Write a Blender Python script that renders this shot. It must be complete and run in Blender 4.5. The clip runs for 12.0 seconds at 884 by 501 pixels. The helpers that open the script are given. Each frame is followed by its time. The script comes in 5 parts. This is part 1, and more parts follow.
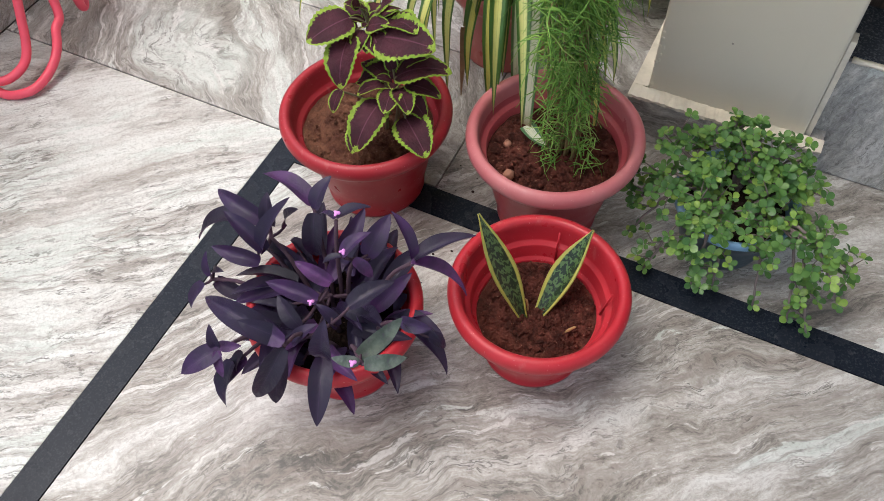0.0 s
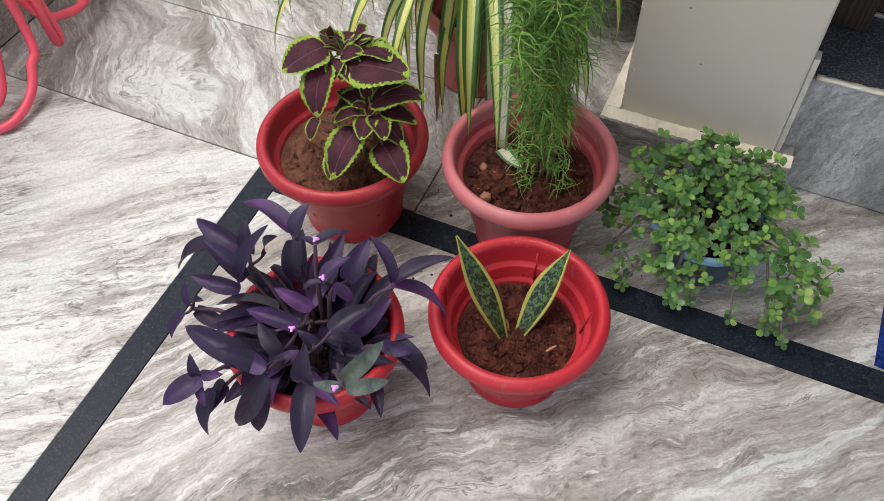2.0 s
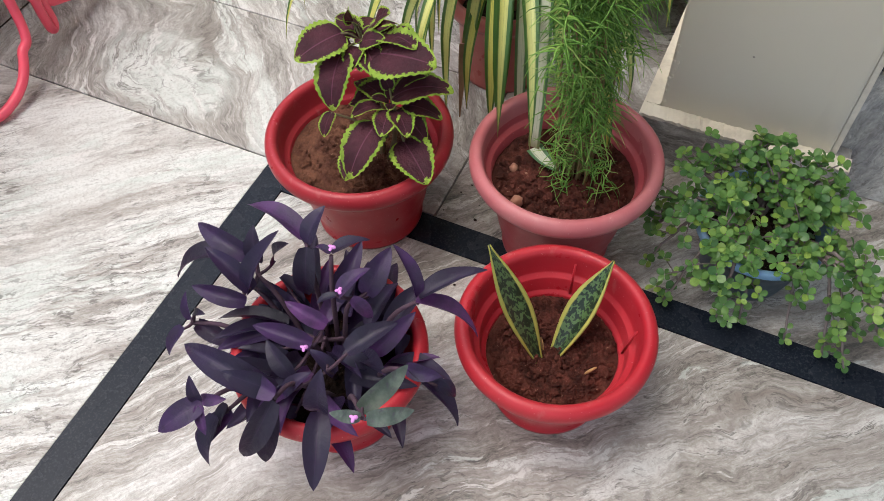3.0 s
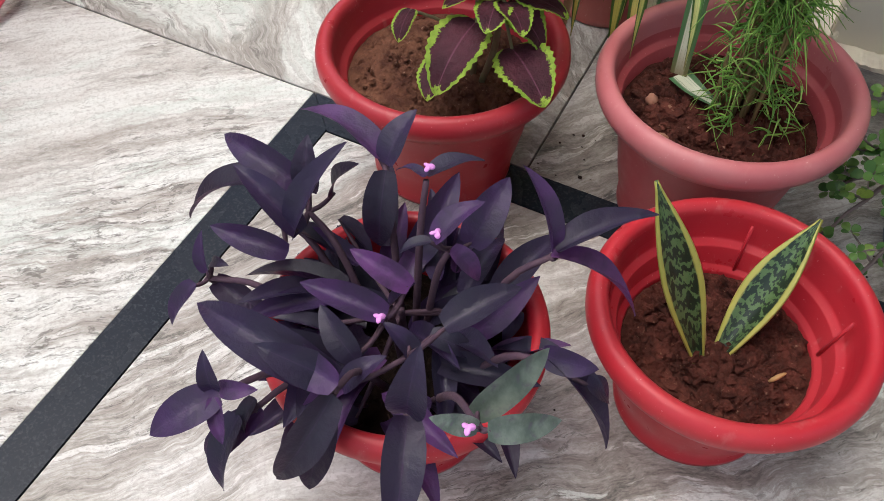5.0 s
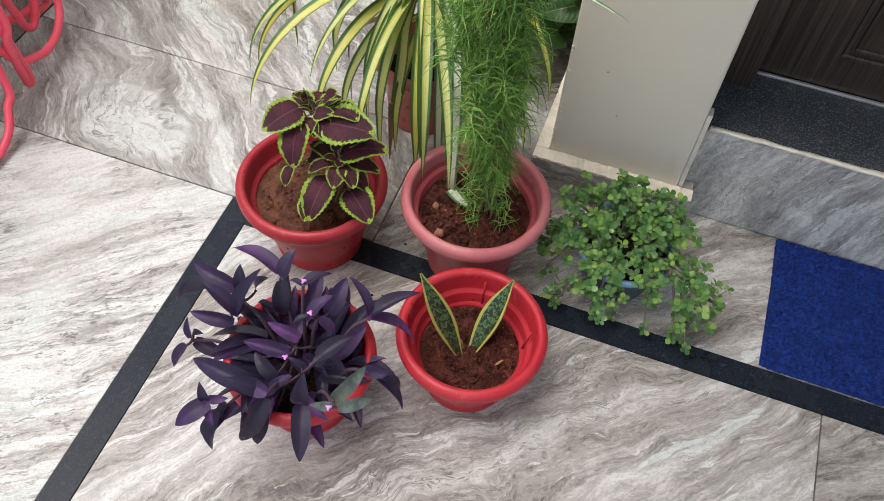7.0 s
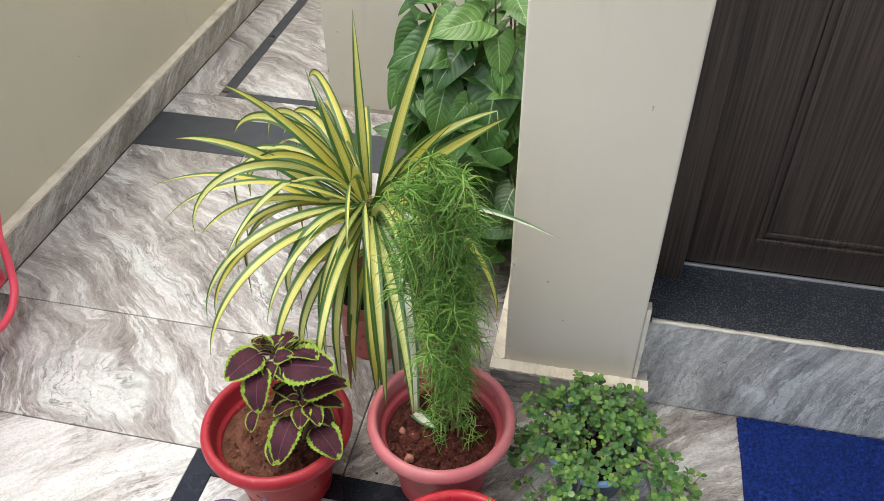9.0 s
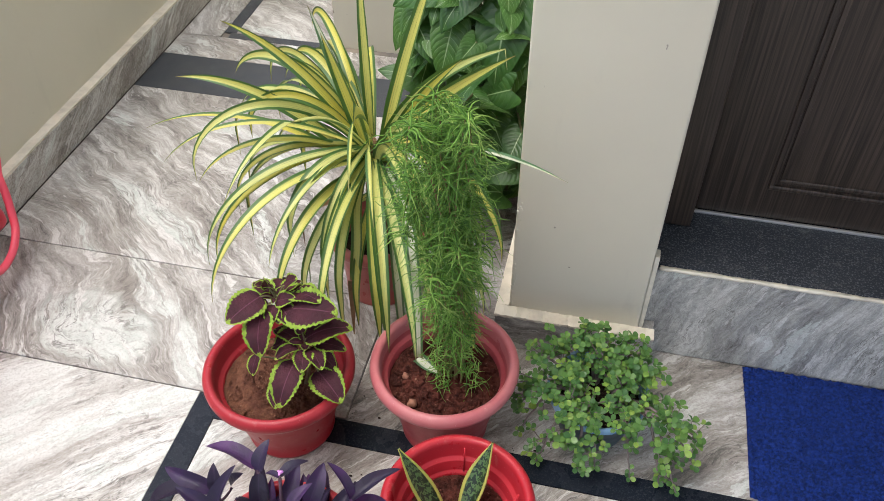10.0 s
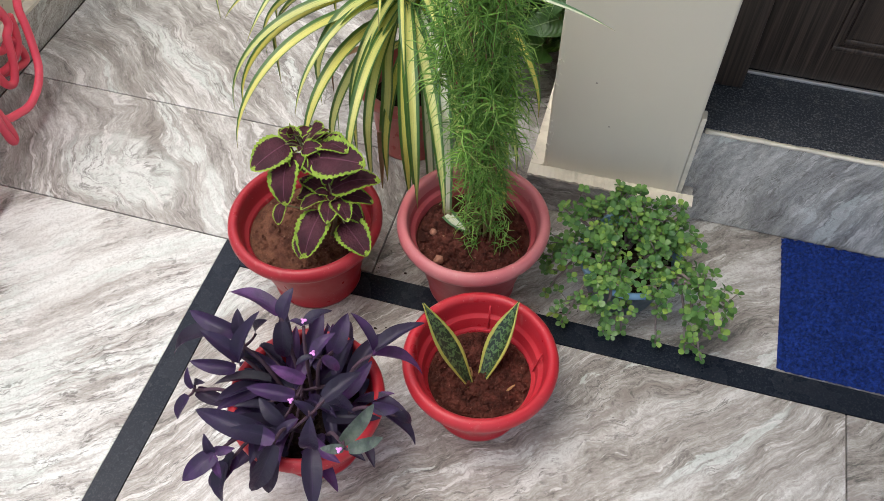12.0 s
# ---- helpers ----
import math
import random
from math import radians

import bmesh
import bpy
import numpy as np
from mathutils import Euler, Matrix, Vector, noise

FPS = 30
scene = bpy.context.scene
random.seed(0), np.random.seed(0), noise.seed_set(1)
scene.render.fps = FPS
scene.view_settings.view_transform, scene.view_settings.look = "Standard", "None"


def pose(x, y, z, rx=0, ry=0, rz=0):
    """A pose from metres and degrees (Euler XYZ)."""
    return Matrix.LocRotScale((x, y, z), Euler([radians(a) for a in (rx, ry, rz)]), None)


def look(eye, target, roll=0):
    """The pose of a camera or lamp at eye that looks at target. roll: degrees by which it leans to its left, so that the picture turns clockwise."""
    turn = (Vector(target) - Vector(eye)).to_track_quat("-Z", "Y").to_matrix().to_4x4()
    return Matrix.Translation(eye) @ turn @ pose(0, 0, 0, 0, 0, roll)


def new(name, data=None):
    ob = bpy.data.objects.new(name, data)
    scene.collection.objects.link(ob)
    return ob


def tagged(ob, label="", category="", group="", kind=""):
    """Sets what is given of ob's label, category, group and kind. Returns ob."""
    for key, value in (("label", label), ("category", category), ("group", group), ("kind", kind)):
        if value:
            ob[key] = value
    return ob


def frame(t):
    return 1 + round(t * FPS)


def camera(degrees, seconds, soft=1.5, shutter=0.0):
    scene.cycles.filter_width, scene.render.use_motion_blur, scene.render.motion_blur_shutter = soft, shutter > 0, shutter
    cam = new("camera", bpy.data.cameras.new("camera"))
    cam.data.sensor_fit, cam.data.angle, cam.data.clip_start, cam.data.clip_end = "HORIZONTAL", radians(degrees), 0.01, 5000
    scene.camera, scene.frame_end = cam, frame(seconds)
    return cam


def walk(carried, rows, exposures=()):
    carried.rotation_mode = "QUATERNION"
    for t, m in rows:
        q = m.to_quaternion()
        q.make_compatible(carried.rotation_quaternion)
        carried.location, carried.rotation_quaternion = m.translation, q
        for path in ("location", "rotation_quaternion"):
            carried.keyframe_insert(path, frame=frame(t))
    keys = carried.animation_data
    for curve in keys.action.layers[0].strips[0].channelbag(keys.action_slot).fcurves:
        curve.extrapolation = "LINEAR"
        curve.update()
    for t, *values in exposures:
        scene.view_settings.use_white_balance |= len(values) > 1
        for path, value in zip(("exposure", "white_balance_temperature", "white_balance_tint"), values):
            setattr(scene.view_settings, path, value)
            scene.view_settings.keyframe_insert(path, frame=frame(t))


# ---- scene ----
cam = camera(57.4, 12.0, soft=0.8)
PATH = [
    (0, (0.73, -0.752, 1.096), (0.188, 0.217, -0.567), -3.6),
    (0.5, (0.726, -0.747, 1.095), (0.19, 0.225, -0.569), -3.6),
    (1, (0.732, -0.753, 1.099), (0.204, 0.233, -0.559), -3.4),
    (1.5, (0.737, -0.757, 1.1), (0.215, 0.27, -0.534), -3.1),
    (2, (0.737, -0.759, 1.1), (0.214, 0.28, -0.527), -3.1),
    (2.5, (0.722, -0.752, 1.094), (0.2, 0.286, -0.535), -3.2),
    (3, (0.674, -0.704, 1.018), (0.146, 0.33, -0.611), -2.8),
    (3.5, (0.578, -0.671, 0.769), (0.055, 0.395, -0.841), 1.1),
    (3.7, (0.564, -0.67, 0.703), (0.035, 0.41, -0.895), 1.2),
    (5.3, (0.515, -0.641, 0.755), (-0.027, 0.419, -0.852), -0.3),
    (5.5, (0.543, -0.642, 0.827), (0.066, 0.406, -0.809), -0.1),
    (6, (0.604, -0.682, 1.055), (0.208, 0.317, -0.632), 1.0),
    (6.5, (0.658, -0.751, 1.234), (0.329, 0.302, -0.434), 4.0),
    (7, (0.698, -0.832, 1.31), (0.373, 0.252, -0.339), 3.9),
    (7.5, (0.688, -0.841, 1.314), (0.323, 0.325, -0.269), 0.5),
    (7.7, (0.684, -0.838, 1.326), (0.316, 0.413, -0.19), 0.6),
    (9.3, (0.699, -0.844, 1.361), (0.381, 0.641, 0.059), -0.7),
    (9.5, (0.702, -0.84, 1.36), (0.389, 0.647, 0.06), -0.7),
    (10, (0.695, -0.83, 1.334), (0.367, 0.563, -0.063), -0.4),
    (10.5, (0.682, -0.813, 1.284), (0.253, 0.287, -0.33), -2.3),
    (11, (0.697, -0.798, 1.28), (0.288, 0.268, -0.362), -1.6),
    (11.5, (0.704, -0.809, 1.287), (0.305, 0.27, -0.349), -1.3),
    (12, (0.692, -0.81, 1.288), (0.351, 0.318, -0.328), -0.8),
]
EXPOSURES = [(0.0, 0.78), (6.0, 0.78), (7.5, 0.82), (9.5, 1.04), (10.0, 0.98), (10.5, 0.85), (12.0, 0.83)]
walk(cam, [(t, look(eye, target, roll)) for t, eye, target, roll in PATH], EXPOSURES)


# ---- light ----
def daylight():
    w = bpy.data.worlds.new("sky")
    scene.world = w
    w.use_nodes = True
    nt = w.node_tree
    sky = nt.nodes.new("ShaderNodeTexSky")
    sky.sky_type, sky.sun_disc = "NISHITA", False
    sky.sun_elevation, sky.sun_rotation = radians(74), radians(-114)
    sky.air_density, sky.dust_density, sky.ozone_density = 1.0, 4.0, 0.6
    haze = nt.nodes.new("ShaderNodeHueSaturation")
    haze.inputs["Saturation"].default_value = 0.75
    nt.links.new(sky.outputs[0], haze.inputs["Color"])
    nt.links.new(haze.outputs[0], nt.nodes["Background"].inputs[0])
    nt.nodes["Background"].inputs[1].default_value = SKY
    sun = bpy.data.lights.new("sun", "SUN")
    sun.energy, sun.angle, sun.color = SUN, radians(50), (1.0, 0.995, 0.985)
    ob = new("sun", sun)
    ob.matrix_world = look((-1.0, -0.45, 3.9), (0, 0, 0))


SKY, SUN = 0.15, 0.72
daylight()


# ---- material helpers ----
class Mat:
    """A small builder of node materials."""

    def __init__(self, name, rough=0.6, metal=0.0, spec=0.5):
        self.m = bpy.data.materials.new(name)
        self.m.use_nodes = True
        self.nt = self.m.node_tree
        self.b = self.nt.nodes["Principled BSDF"]
        self.b.inputs["Roughness"].default_value = rough
        self.b.inputs["Metallic"].default_value = metal
        self.b.inputs["Specular IOR Level"].default_value = spec

    def n(self, kind, **kw):
        node = self.nt.nodes.new(kind)
        for k, v in kw.items():
            setattr(node, k, v)
        return node

    def put(self, value, socket):
        if isinstance(value, bpy.types.NodeSocket):
            self.nt.links.new(value, socket)
        else:
            socket.default_value = value

    def math(self, op, a, b=0.0, c=0.0, clamp=False):
        node = self.n("ShaderNodeMath", operation=op, use_clamp=clamp)
        for v, s in zip((a, b, c), node.inputs):
            self.put(v, s)
        return node.outputs[0]

    def vec(self, op, a, b):
        node = self.n("ShaderNodeVectorMath", operation=op)
        self.put(a, node.inputs[0])
        self.put(b, node.inputs[1])
        return node.outputs[0]

    def coord(self, out="Object"):
        return self.n("ShaderNodeTexCoord").outputs[out]

    def mapping(self, vec, scale=(1, 1, 1), rot=(0, 0, 0), loc=(0, 0, 0)):
        node = self.n("ShaderNodeMapping")
        self.put(vec, node.inputs[0])
        node.inputs["Location"].default_value = loc
        node.inputs["Rotation"].default_value = [radians(a) for a in rot]
        node.inputs["Scale"].default_value = scale
        return node.outputs[0]

    def noise(self, vec, scale, detail=4.0, rough=0.55, color=False, distort=0.0):
        node = self.n("ShaderNodeTexNoise")
        self.put(vec, node.inputs["Vector"])
        node.inputs["Scale"].default_value = scale
        node.inputs["Detail"].default_value = detail
        node.inputs["Roughness"].default_value = rough
        node.inputs["Distortion"].default_value = distort
        return node.outputs["Color" if color else "Fac"]

    def ramp(self, fac, stops):
        node = self.n("ShaderNodeValToRGB")
        el = node.color_ramp.elements
        while len(el) < len(stops):
            el.new(0.5)
        for e, (p, c) in zip(el, stops):
            e.position = p
            e.color = (c, c, c, 1) if isinstance(c, (int, float)) else (*c, 1)
        self.put(fac, node.inputs[0])
        return node.outputs[0]

    def mix(self, fac, a, b, blend="MIX"):
        node = self.n("ShaderNodeMix", data_type="RGBA", blend_type=blend)
        self.put(fac, node.inputs[0])
        for v, s in ((a, node.inputs[6]), (b, node.inputs[7])):
            self.put((*v, 1) if isinstance(v, tuple) else v, s)
        return node.outputs[2]

    def color(self, v):
        self.put((*v, 1) if isinstance(v, tuple) else v, self.b.inputs["Base Color"])
        return self

    def rough(self, v):
        self.put(v, self.b.inputs["Roughness"])
        return self

    def bump(self, h, strength=0.3, dist=0.002):
        node = self.n("ShaderNodeBump")
        node.inputs["Strength"].default_value = strength
        node.inputs["Distance"].default_value = dist
        self.put(h, node.inputs["Height"])
        self.nt.links.new(node.outputs[0], self.b.inputs["Normal"])
        return self

    def uv(self):
        sep = self.n("ShaderNodeSeparateXYZ")
        self.put(self.n("ShaderNodeUVMap").outputs[0], sep.inputs[0])
        return sep.outputs[0], sep.outputs[1]

    def rand(self):
        return self.n("ShaderNodeObjectInfo").outputs["Random"]

    def soft(self, weight, tint):
        """Light that shines through a thin leaf."""
        tr = self.n("ShaderNodeBsdfTranslucent")
        self.put((*tint, 1) if isinstance(tint, tuple) else tint, tr.inputs[0])
        mx = self.n("ShaderNodeMixShader")
        mx.inputs[0].default_value = weight
        out = self.nt.nodes["Material Output"]
        self.nt.links.new(self.b.outputs[0], mx.inputs[1])
        self.nt.links.new(tr.outputs[0], mx.inputs[2])
        self.nt.links.new(mx.outputs[0], out.inputs[0])
        return self


def marble(name, angle, seed, white=0.5, warm=0.5, swirl=0.22, plane="xy", scale=1.0, spots=(), shares=(0.44, 0.39, 0.17)):
    """Polished vein marble; angle: the way of the veins; white: share of pale ground; spots: pale inclusions (x, y, half length, half width, angle); shares: weight of broad, fine and grainy streaks."""
    m = Mat(name, 0.3, spec=0.35)
    p = m.coord()
    world = m.n("ShaderNodeNewGeometry").outputs["Position"]
    if plane == "xz":
        p = m.mapping(p, rot=(90, 0, 0))
    if plane == "yz":
        p = m.mapping(p, rot=(0, 90, 0))
    p = m.mapping(p, rot=(0, 0, -angle), loc=(seed * 3.7, seed * 1.9, seed * 0.7), scale=(scale, scale, scale))
    half = (0.5, 0.5, 0.5)
    w1 = m.vec("SUBTRACT", m.noise(p, 2.0, 1, color=True), half)
    w2 = m.vec("SUBTRACT", m.noise(p, 5.5, 3, 0.55, color=True), half)
    w3 = m.vec("SUBTRACT", m.noise(p, 45.0, 3, 0.6, color=True), half)
    q = m.vec("ADD", p, m.vec("MULTIPLY", w1, (swirl, swirl, 0)))
    q = m.vec("ADD", q, m.vec("MULTIPLY", w2, (0.01 + 0.30 * swirl, 0.01 + 0.34 * swirl, 0)))
    q = m.vec("ADD", q, m.vec("MULTIPLY", w3, (0.012, 0.010, 0)))
    band = m.noise(m.mapping(q, scale=(2.6, 15.0, 1)), 1.0, 6, 0.62)
    fine = m.noise(m.mapping(q, scale=(11.0, 62.0, 1), loc=(5, 2, 0)), 1.0, 8, 0.78)
    grain = m.noise(m.mapping(q, scale=(120.0, 300.0, 1), loc=(2, 6, 0)), 1.0, 4, 0.7)
    vein = m.noise(m.mapping(q, scale=(2.2, 15.0, 1), loc=(1, 7, 0)), 1.0, 5, 0.62)
    hair = m.noise(m.mapping(q, scale=(5.5, 34.0, 1), loc=(3, 1, 0)), 1.0, 6, 0.66)
    patch = m.noise(m.mapping(q, scale=(2.6, 9.0, 1), loc=(8, 4, 0)), 1.0, 7, 0.62)
    t = m.math("ADD", m.math("MULTIPLY", band, shares[0]), m.math("MULTIPLY", fine, shares[1]))
    t = m.math("ADD", t, m.math("MULTIPLY", grain, shares[2]))
    o = 0.11 * (0.5 - max(-0.3, min(white, 0.9)))
    b = 0.018 * (warm - 0.5)
    c = m.ramp(t, [(0.38 + o, (0.120, 0.114, 0.105)), (0.42 + o, (0.255 + b, 0.238, 0.216 - b)), (0.46 + o, (0.36 + b, 0.341, 0.314 - b)), (0.50 + o, (0.46 + b, 0.445, 0.416)), (0.535 + o, (0.57, 0.563, 0.532)), (0.60 + o, (0.66, 0.668, 0.638))])
    pale = m.mix(m.ramp(fine, [(0.38, 0.0), (0.58, 1.0)]), (0.55, 0.598, 0.556), (0.66, 0.672, 0.642))
    lim = 0.615 - 0.085 * white
    inside = m.ramp(m.math("ADD", patch, m.math("MULTIPLY", m.math("SUBTRACT", fine, 0.5), 0.16)), [(lim, 0.0), (lim + 0.022, 0.9)])
    for sx, sy, long_r, wide_r, turn in spots:
        off = m.vec("SUBTRACT", m.vec("ADD", world, m.vec("MULTIPLY", w2, (0.12, 0.12, 0))), (sx, sy, 0.0))
        off = m.mapping(off, rot=(0, 0, -turn))
        off = m.vec("MULTIPLY", off, (1.0 / long_r, 1.0 / wide_r, 0.0))
        far = m.n("ShaderNodeVectorMath", operation="LENGTH")
        m.put(off, far.inputs[0])
        ragged = m.math("ADD", far.outputs["Value"], m.math("MULTIPLY", m.math("SUBTRACT", fine, 0.5), 0.25))
        inside = m.math("MAXIMUM", inside, m.ramp(ragged, [(0.80, 0.88), (1.0, 0.0)]))
    c = m.mix(inside, c, pale)
    mask = m.ramp(m.noise(p, 5.0, 3), [(0.40, 0.0), (0.58, 1.0)])
    rim = m.math("ABSOLUTE", m.math("SUBTRACT", inside, 0.45))
    c = m.mix(m.math("MULTIPLY", m.ramp(rim, [(0.0, 0.45), (0.35, 0.0)]), m.ramp(grain, [(0.42, 0.0), (0.55, 1.0)])), c, (0.19, 0.172, 0.155))
    d1 = m.math("ABSOLUTE", m.math("SUBTRACT", vein, 0.5))
    d2 = m.math("ABSOLUTE", m.math("SUBTRACT", hair, 0.5))
    broken = m.ramp(fine, [(0.40, 0.15), (0.56, 1.0)])
    streak = m.math("MULTIPLY", m.ramp(d1, [(0.0, 0.85), (0.016, 0.55), (0.042, 0.0)]), m.math("ADD", m.math("MULTIPLY", mask, 0.60), 0.38))
    c = m.mix(m.math("MULTIPLY", streak, broken), c, (0.225 + b, 0.195, 0.170))
    line = m.math("MULTIPLY", m.ramp(d2, [(0.0, 0.95), (0.017, 0.0)]), m.math("MULTIPLY", mask, broken))
    c = m.mix(line, c, (0.085, 0.078, 0.070))
    chalk = m.noise(m.mapping(q, scale=(6.0, 40.0, 1), loc=(9, 3, 0)), 1.0, 6, 0.68)
    c = m.mix(m.ramp(chalk, [(0.585, 0.0), (0.62, 0.75)]), c, (0.68, 0.672, 0.645))
    fleck = m.noise(m.mapping(q, scale=(34, 75, 1)), 1.0, 6, 0.75)
    c = m.mix(m.math("MULTIPLY", m.ramp(fleck, [(0.555, 0.0), (0.60, 0.9)]), m.math("MULTIPLY", m.ramp(band, [(0.46, 0.9), (0.60, 0.10)]), m.math("ADD", m.math("MULTIPLY", mask, 0.6), 0.35))), c, (0.12, 0.112, 0.100))
    c = m.mix(m.ramp(m.noise(p, 210, 4, 0.7), [(0.40, 0.30), (0.50, 0.0)]), c, (0.25, 0.228, 0.20))
    m.color(c)
    m.rough(m.ramp(m.noise(p, 9, 4), [(0.3, 0.28), (0.75, 0.46)]))
    m.bump(m.noise(p, 120, 3), 0.05, 0.001)
    return m.m


def granite(name, tone=(0.020, 0.024, 0.030), rough=0.24, speck=0.35, size=320, spec=0.4):
    m = Mat(name, rough, spec=spec)
    p = m.coord()
    v = m.n("ShaderNodeTexVoronoi")
    m.put(p, v.inputs[0])
    v.inputs["Scale"].default_value = 260
    c = m.mix(m.ramp(m.noise(p, size, 3), [(0.5, 0.0), (0.72, speck)]), tone, (0.20, 0.21, 0.22))
    c = m.mix(m.ramp(m.noise(p, 7, 5), [(0.45, 0.0), (0.75, 0.5 * speck)]), c, (0.06, 0.068, 0.078))
    c = m.mix(m.ramp(m.noise(p, 40, 5, 0.7), [(0.58, 0.0), (0.7, 0.5 * speck)]), c, (0.20, 0.20, 0.19))
    m.color(c)
    m.rough(m.ramp(m.noise(p, 14, 4), [(0.3, rough - 0.08), (0.7, rough + 0.2)]))
    m.bump(v.outputs[0], 0.06, 0.0006)
    return m.m


def paint(name, tone, seed=0.0):
    m = Mat(name, 0.55)
    p = m.mapping(m.coord(), loc=(seed, seed, seed))
    c = m.mix(m.ramp(m.noise(p, 2.2, 5), [(0.35, 0.0), (0.75, 0.5)]), tone, tuple(0.86 * a for a in tone))
    c = m.mix(m.ramp(m.noise(m.mapping(p, scale=(6, 6, 1.2)), 3, 5), [(0.6, 0.0), (0.8, 0.25)]), c, (0.42, 0.39, 0.33))
    c = m.mix(m.ramp(m.noise(p, 42, 2), [(0.755, 0.0), (0.775, 0.7)]), c, (0.20, 0.17, 0.14))
    m.color(c)
    m.bump(m.math("ADD", m.noise(p, 34, 5), m.math("MULTIPLY", m.noise(p, 5, 2), 2.0)), 0.14, 0.004)
    return m.m


def cement(name, tone):
    m = Mat(name, 0.8)
    p = m.coord()
    c = m.mix(m.ramp(m.noise(p, 18, 6, 0.65), [(0.42, 0.0), (0.74, 1.0)]), tone, tuple(0.7 * a for a in tone))
    m.color(m.mix(m.ramp(m.noise(p, 5, 4), [(0.5, 0.0), (0.8, 0.4)]), c, (0.56, 0.45, 0.31)))
    m.bump(m.noise(p, 90, 5), 0.5, 0.003)
    return m.m


def plastic(name, tone, faded, fade, seed):
    """Moulded pot plastic, faded and dusty in places."""
    m = Mat(name, 0.4, spec=0.35)
    p = m.mapping(m.coord(), loc=(seed, seed * 2, 0))
    c = m.mix(m.ramp(m.noise(p, 9, 5), [(0.4, 0.0), (0.75, fade)]), tone, faded)
    c = m.mix(m.ramp(m.noise(m.mapping(p, scale=(1, 1, 0.35)), 60, 4), [(0.62, 0.0), (0.74, 0.14)]), c, (0.62, 0.42, 0.36))
    c = m.mix(m.ramp(m.noise(p, 330, 2), [(0.70, 0.0), (0.75, 0.4)]), c, (0.70, 0.46, 0.42))
    m.color(c)
    m.rough(m.ramp(m.noise(p, 22, 4), [(0.3, 0.26), (0.7, 0.5)]))
    m.bump(m.noise(p, 70, 4), 0.08, 0.001)
    return m.m


def earth(name, dry, wet, seed=0.0):
    m = Mat(name, 0.95, spec=0.15)
    p = m.mapping(m.coord(), loc=(seed, seed, seed))
    c = m.mix(m.ramp(m.noise(p, 38, 6, 0.7), [(0.36, 0.0), (0.64, 1.0)]), wet, dry)
    c = m.mix(m.ramp(m.noise(p, 150, 3), [(0.66, 0.0), (0.74, 0.5)]), c, (0.42, 0.26, 0.18))
    m.color(c)
    m.bump(m.noise(p, 130, 6, 0.7), 1.0, 0.006)
    return m.m


def leaf_purple():
    m = Mat("purple leaf", 0.46, spec=0.32)
    u, v = m.uv()
    a = m.math("ABSOLUTE", m.math("SUBTRACT", u, 0.5))
    tone = m.ramp(m.rand(), [(0.0, (0.016, 0.014, 0.027)), (0.45, (0.026, 0.019, 0.050)), (0.80, (0.042, 0.021, 0.076)), (1.0, (0.12, 0.045, 0.155))])
    p = m.coord()
    c = m.mix(m.ramp(m.noise(p, 3.0, 4), [(0.45, 0.0), (0.66, 0.6)]), tone, (0.022, 0.024, 0.038))
    c = m.mix(m.ramp(a, [(0.0, 0.16), (0.03, 0.0)]), c, (0.14, 0.06, 0.17))
    c = m.mix(m.ramp(m.noise(p, 16, 5, 0.7), [(0.62, 0.0), (0.76, 0.08)]), c, (0.10, 0.09, 0.12))
    m.color(c)
    m.rough(m.ramp(m.noise(p, 8, 4), [(0.3, 0.36), (0.7, 0.56)]))
    m.bump(m.noise(p, 6, 4), 0.12, 0.04)
    return m.soft(0.10, (0.22, 0.04, 0.22)).m


def leaf_purple_green():
    m = Mat("dusty green leaf", 0.45)
    p = m.coord()
    c = m.mix(m.ramp(m.noise(p, 4.0, 5), [(0.4, 0.0), (0.62, 1.0)]), (0.060, 0.085, 0.070), (0.15, 0.185, 0.155))
    m.color(m.mix(m.ramp(m.noise(p, 9, 4), [(0.55, 0.0), (0.75, 0.7)]), c, (0.075, 0.045, 0.09)))
    return m.soft(0.08, (0.12, 0.18, 0.10)).m


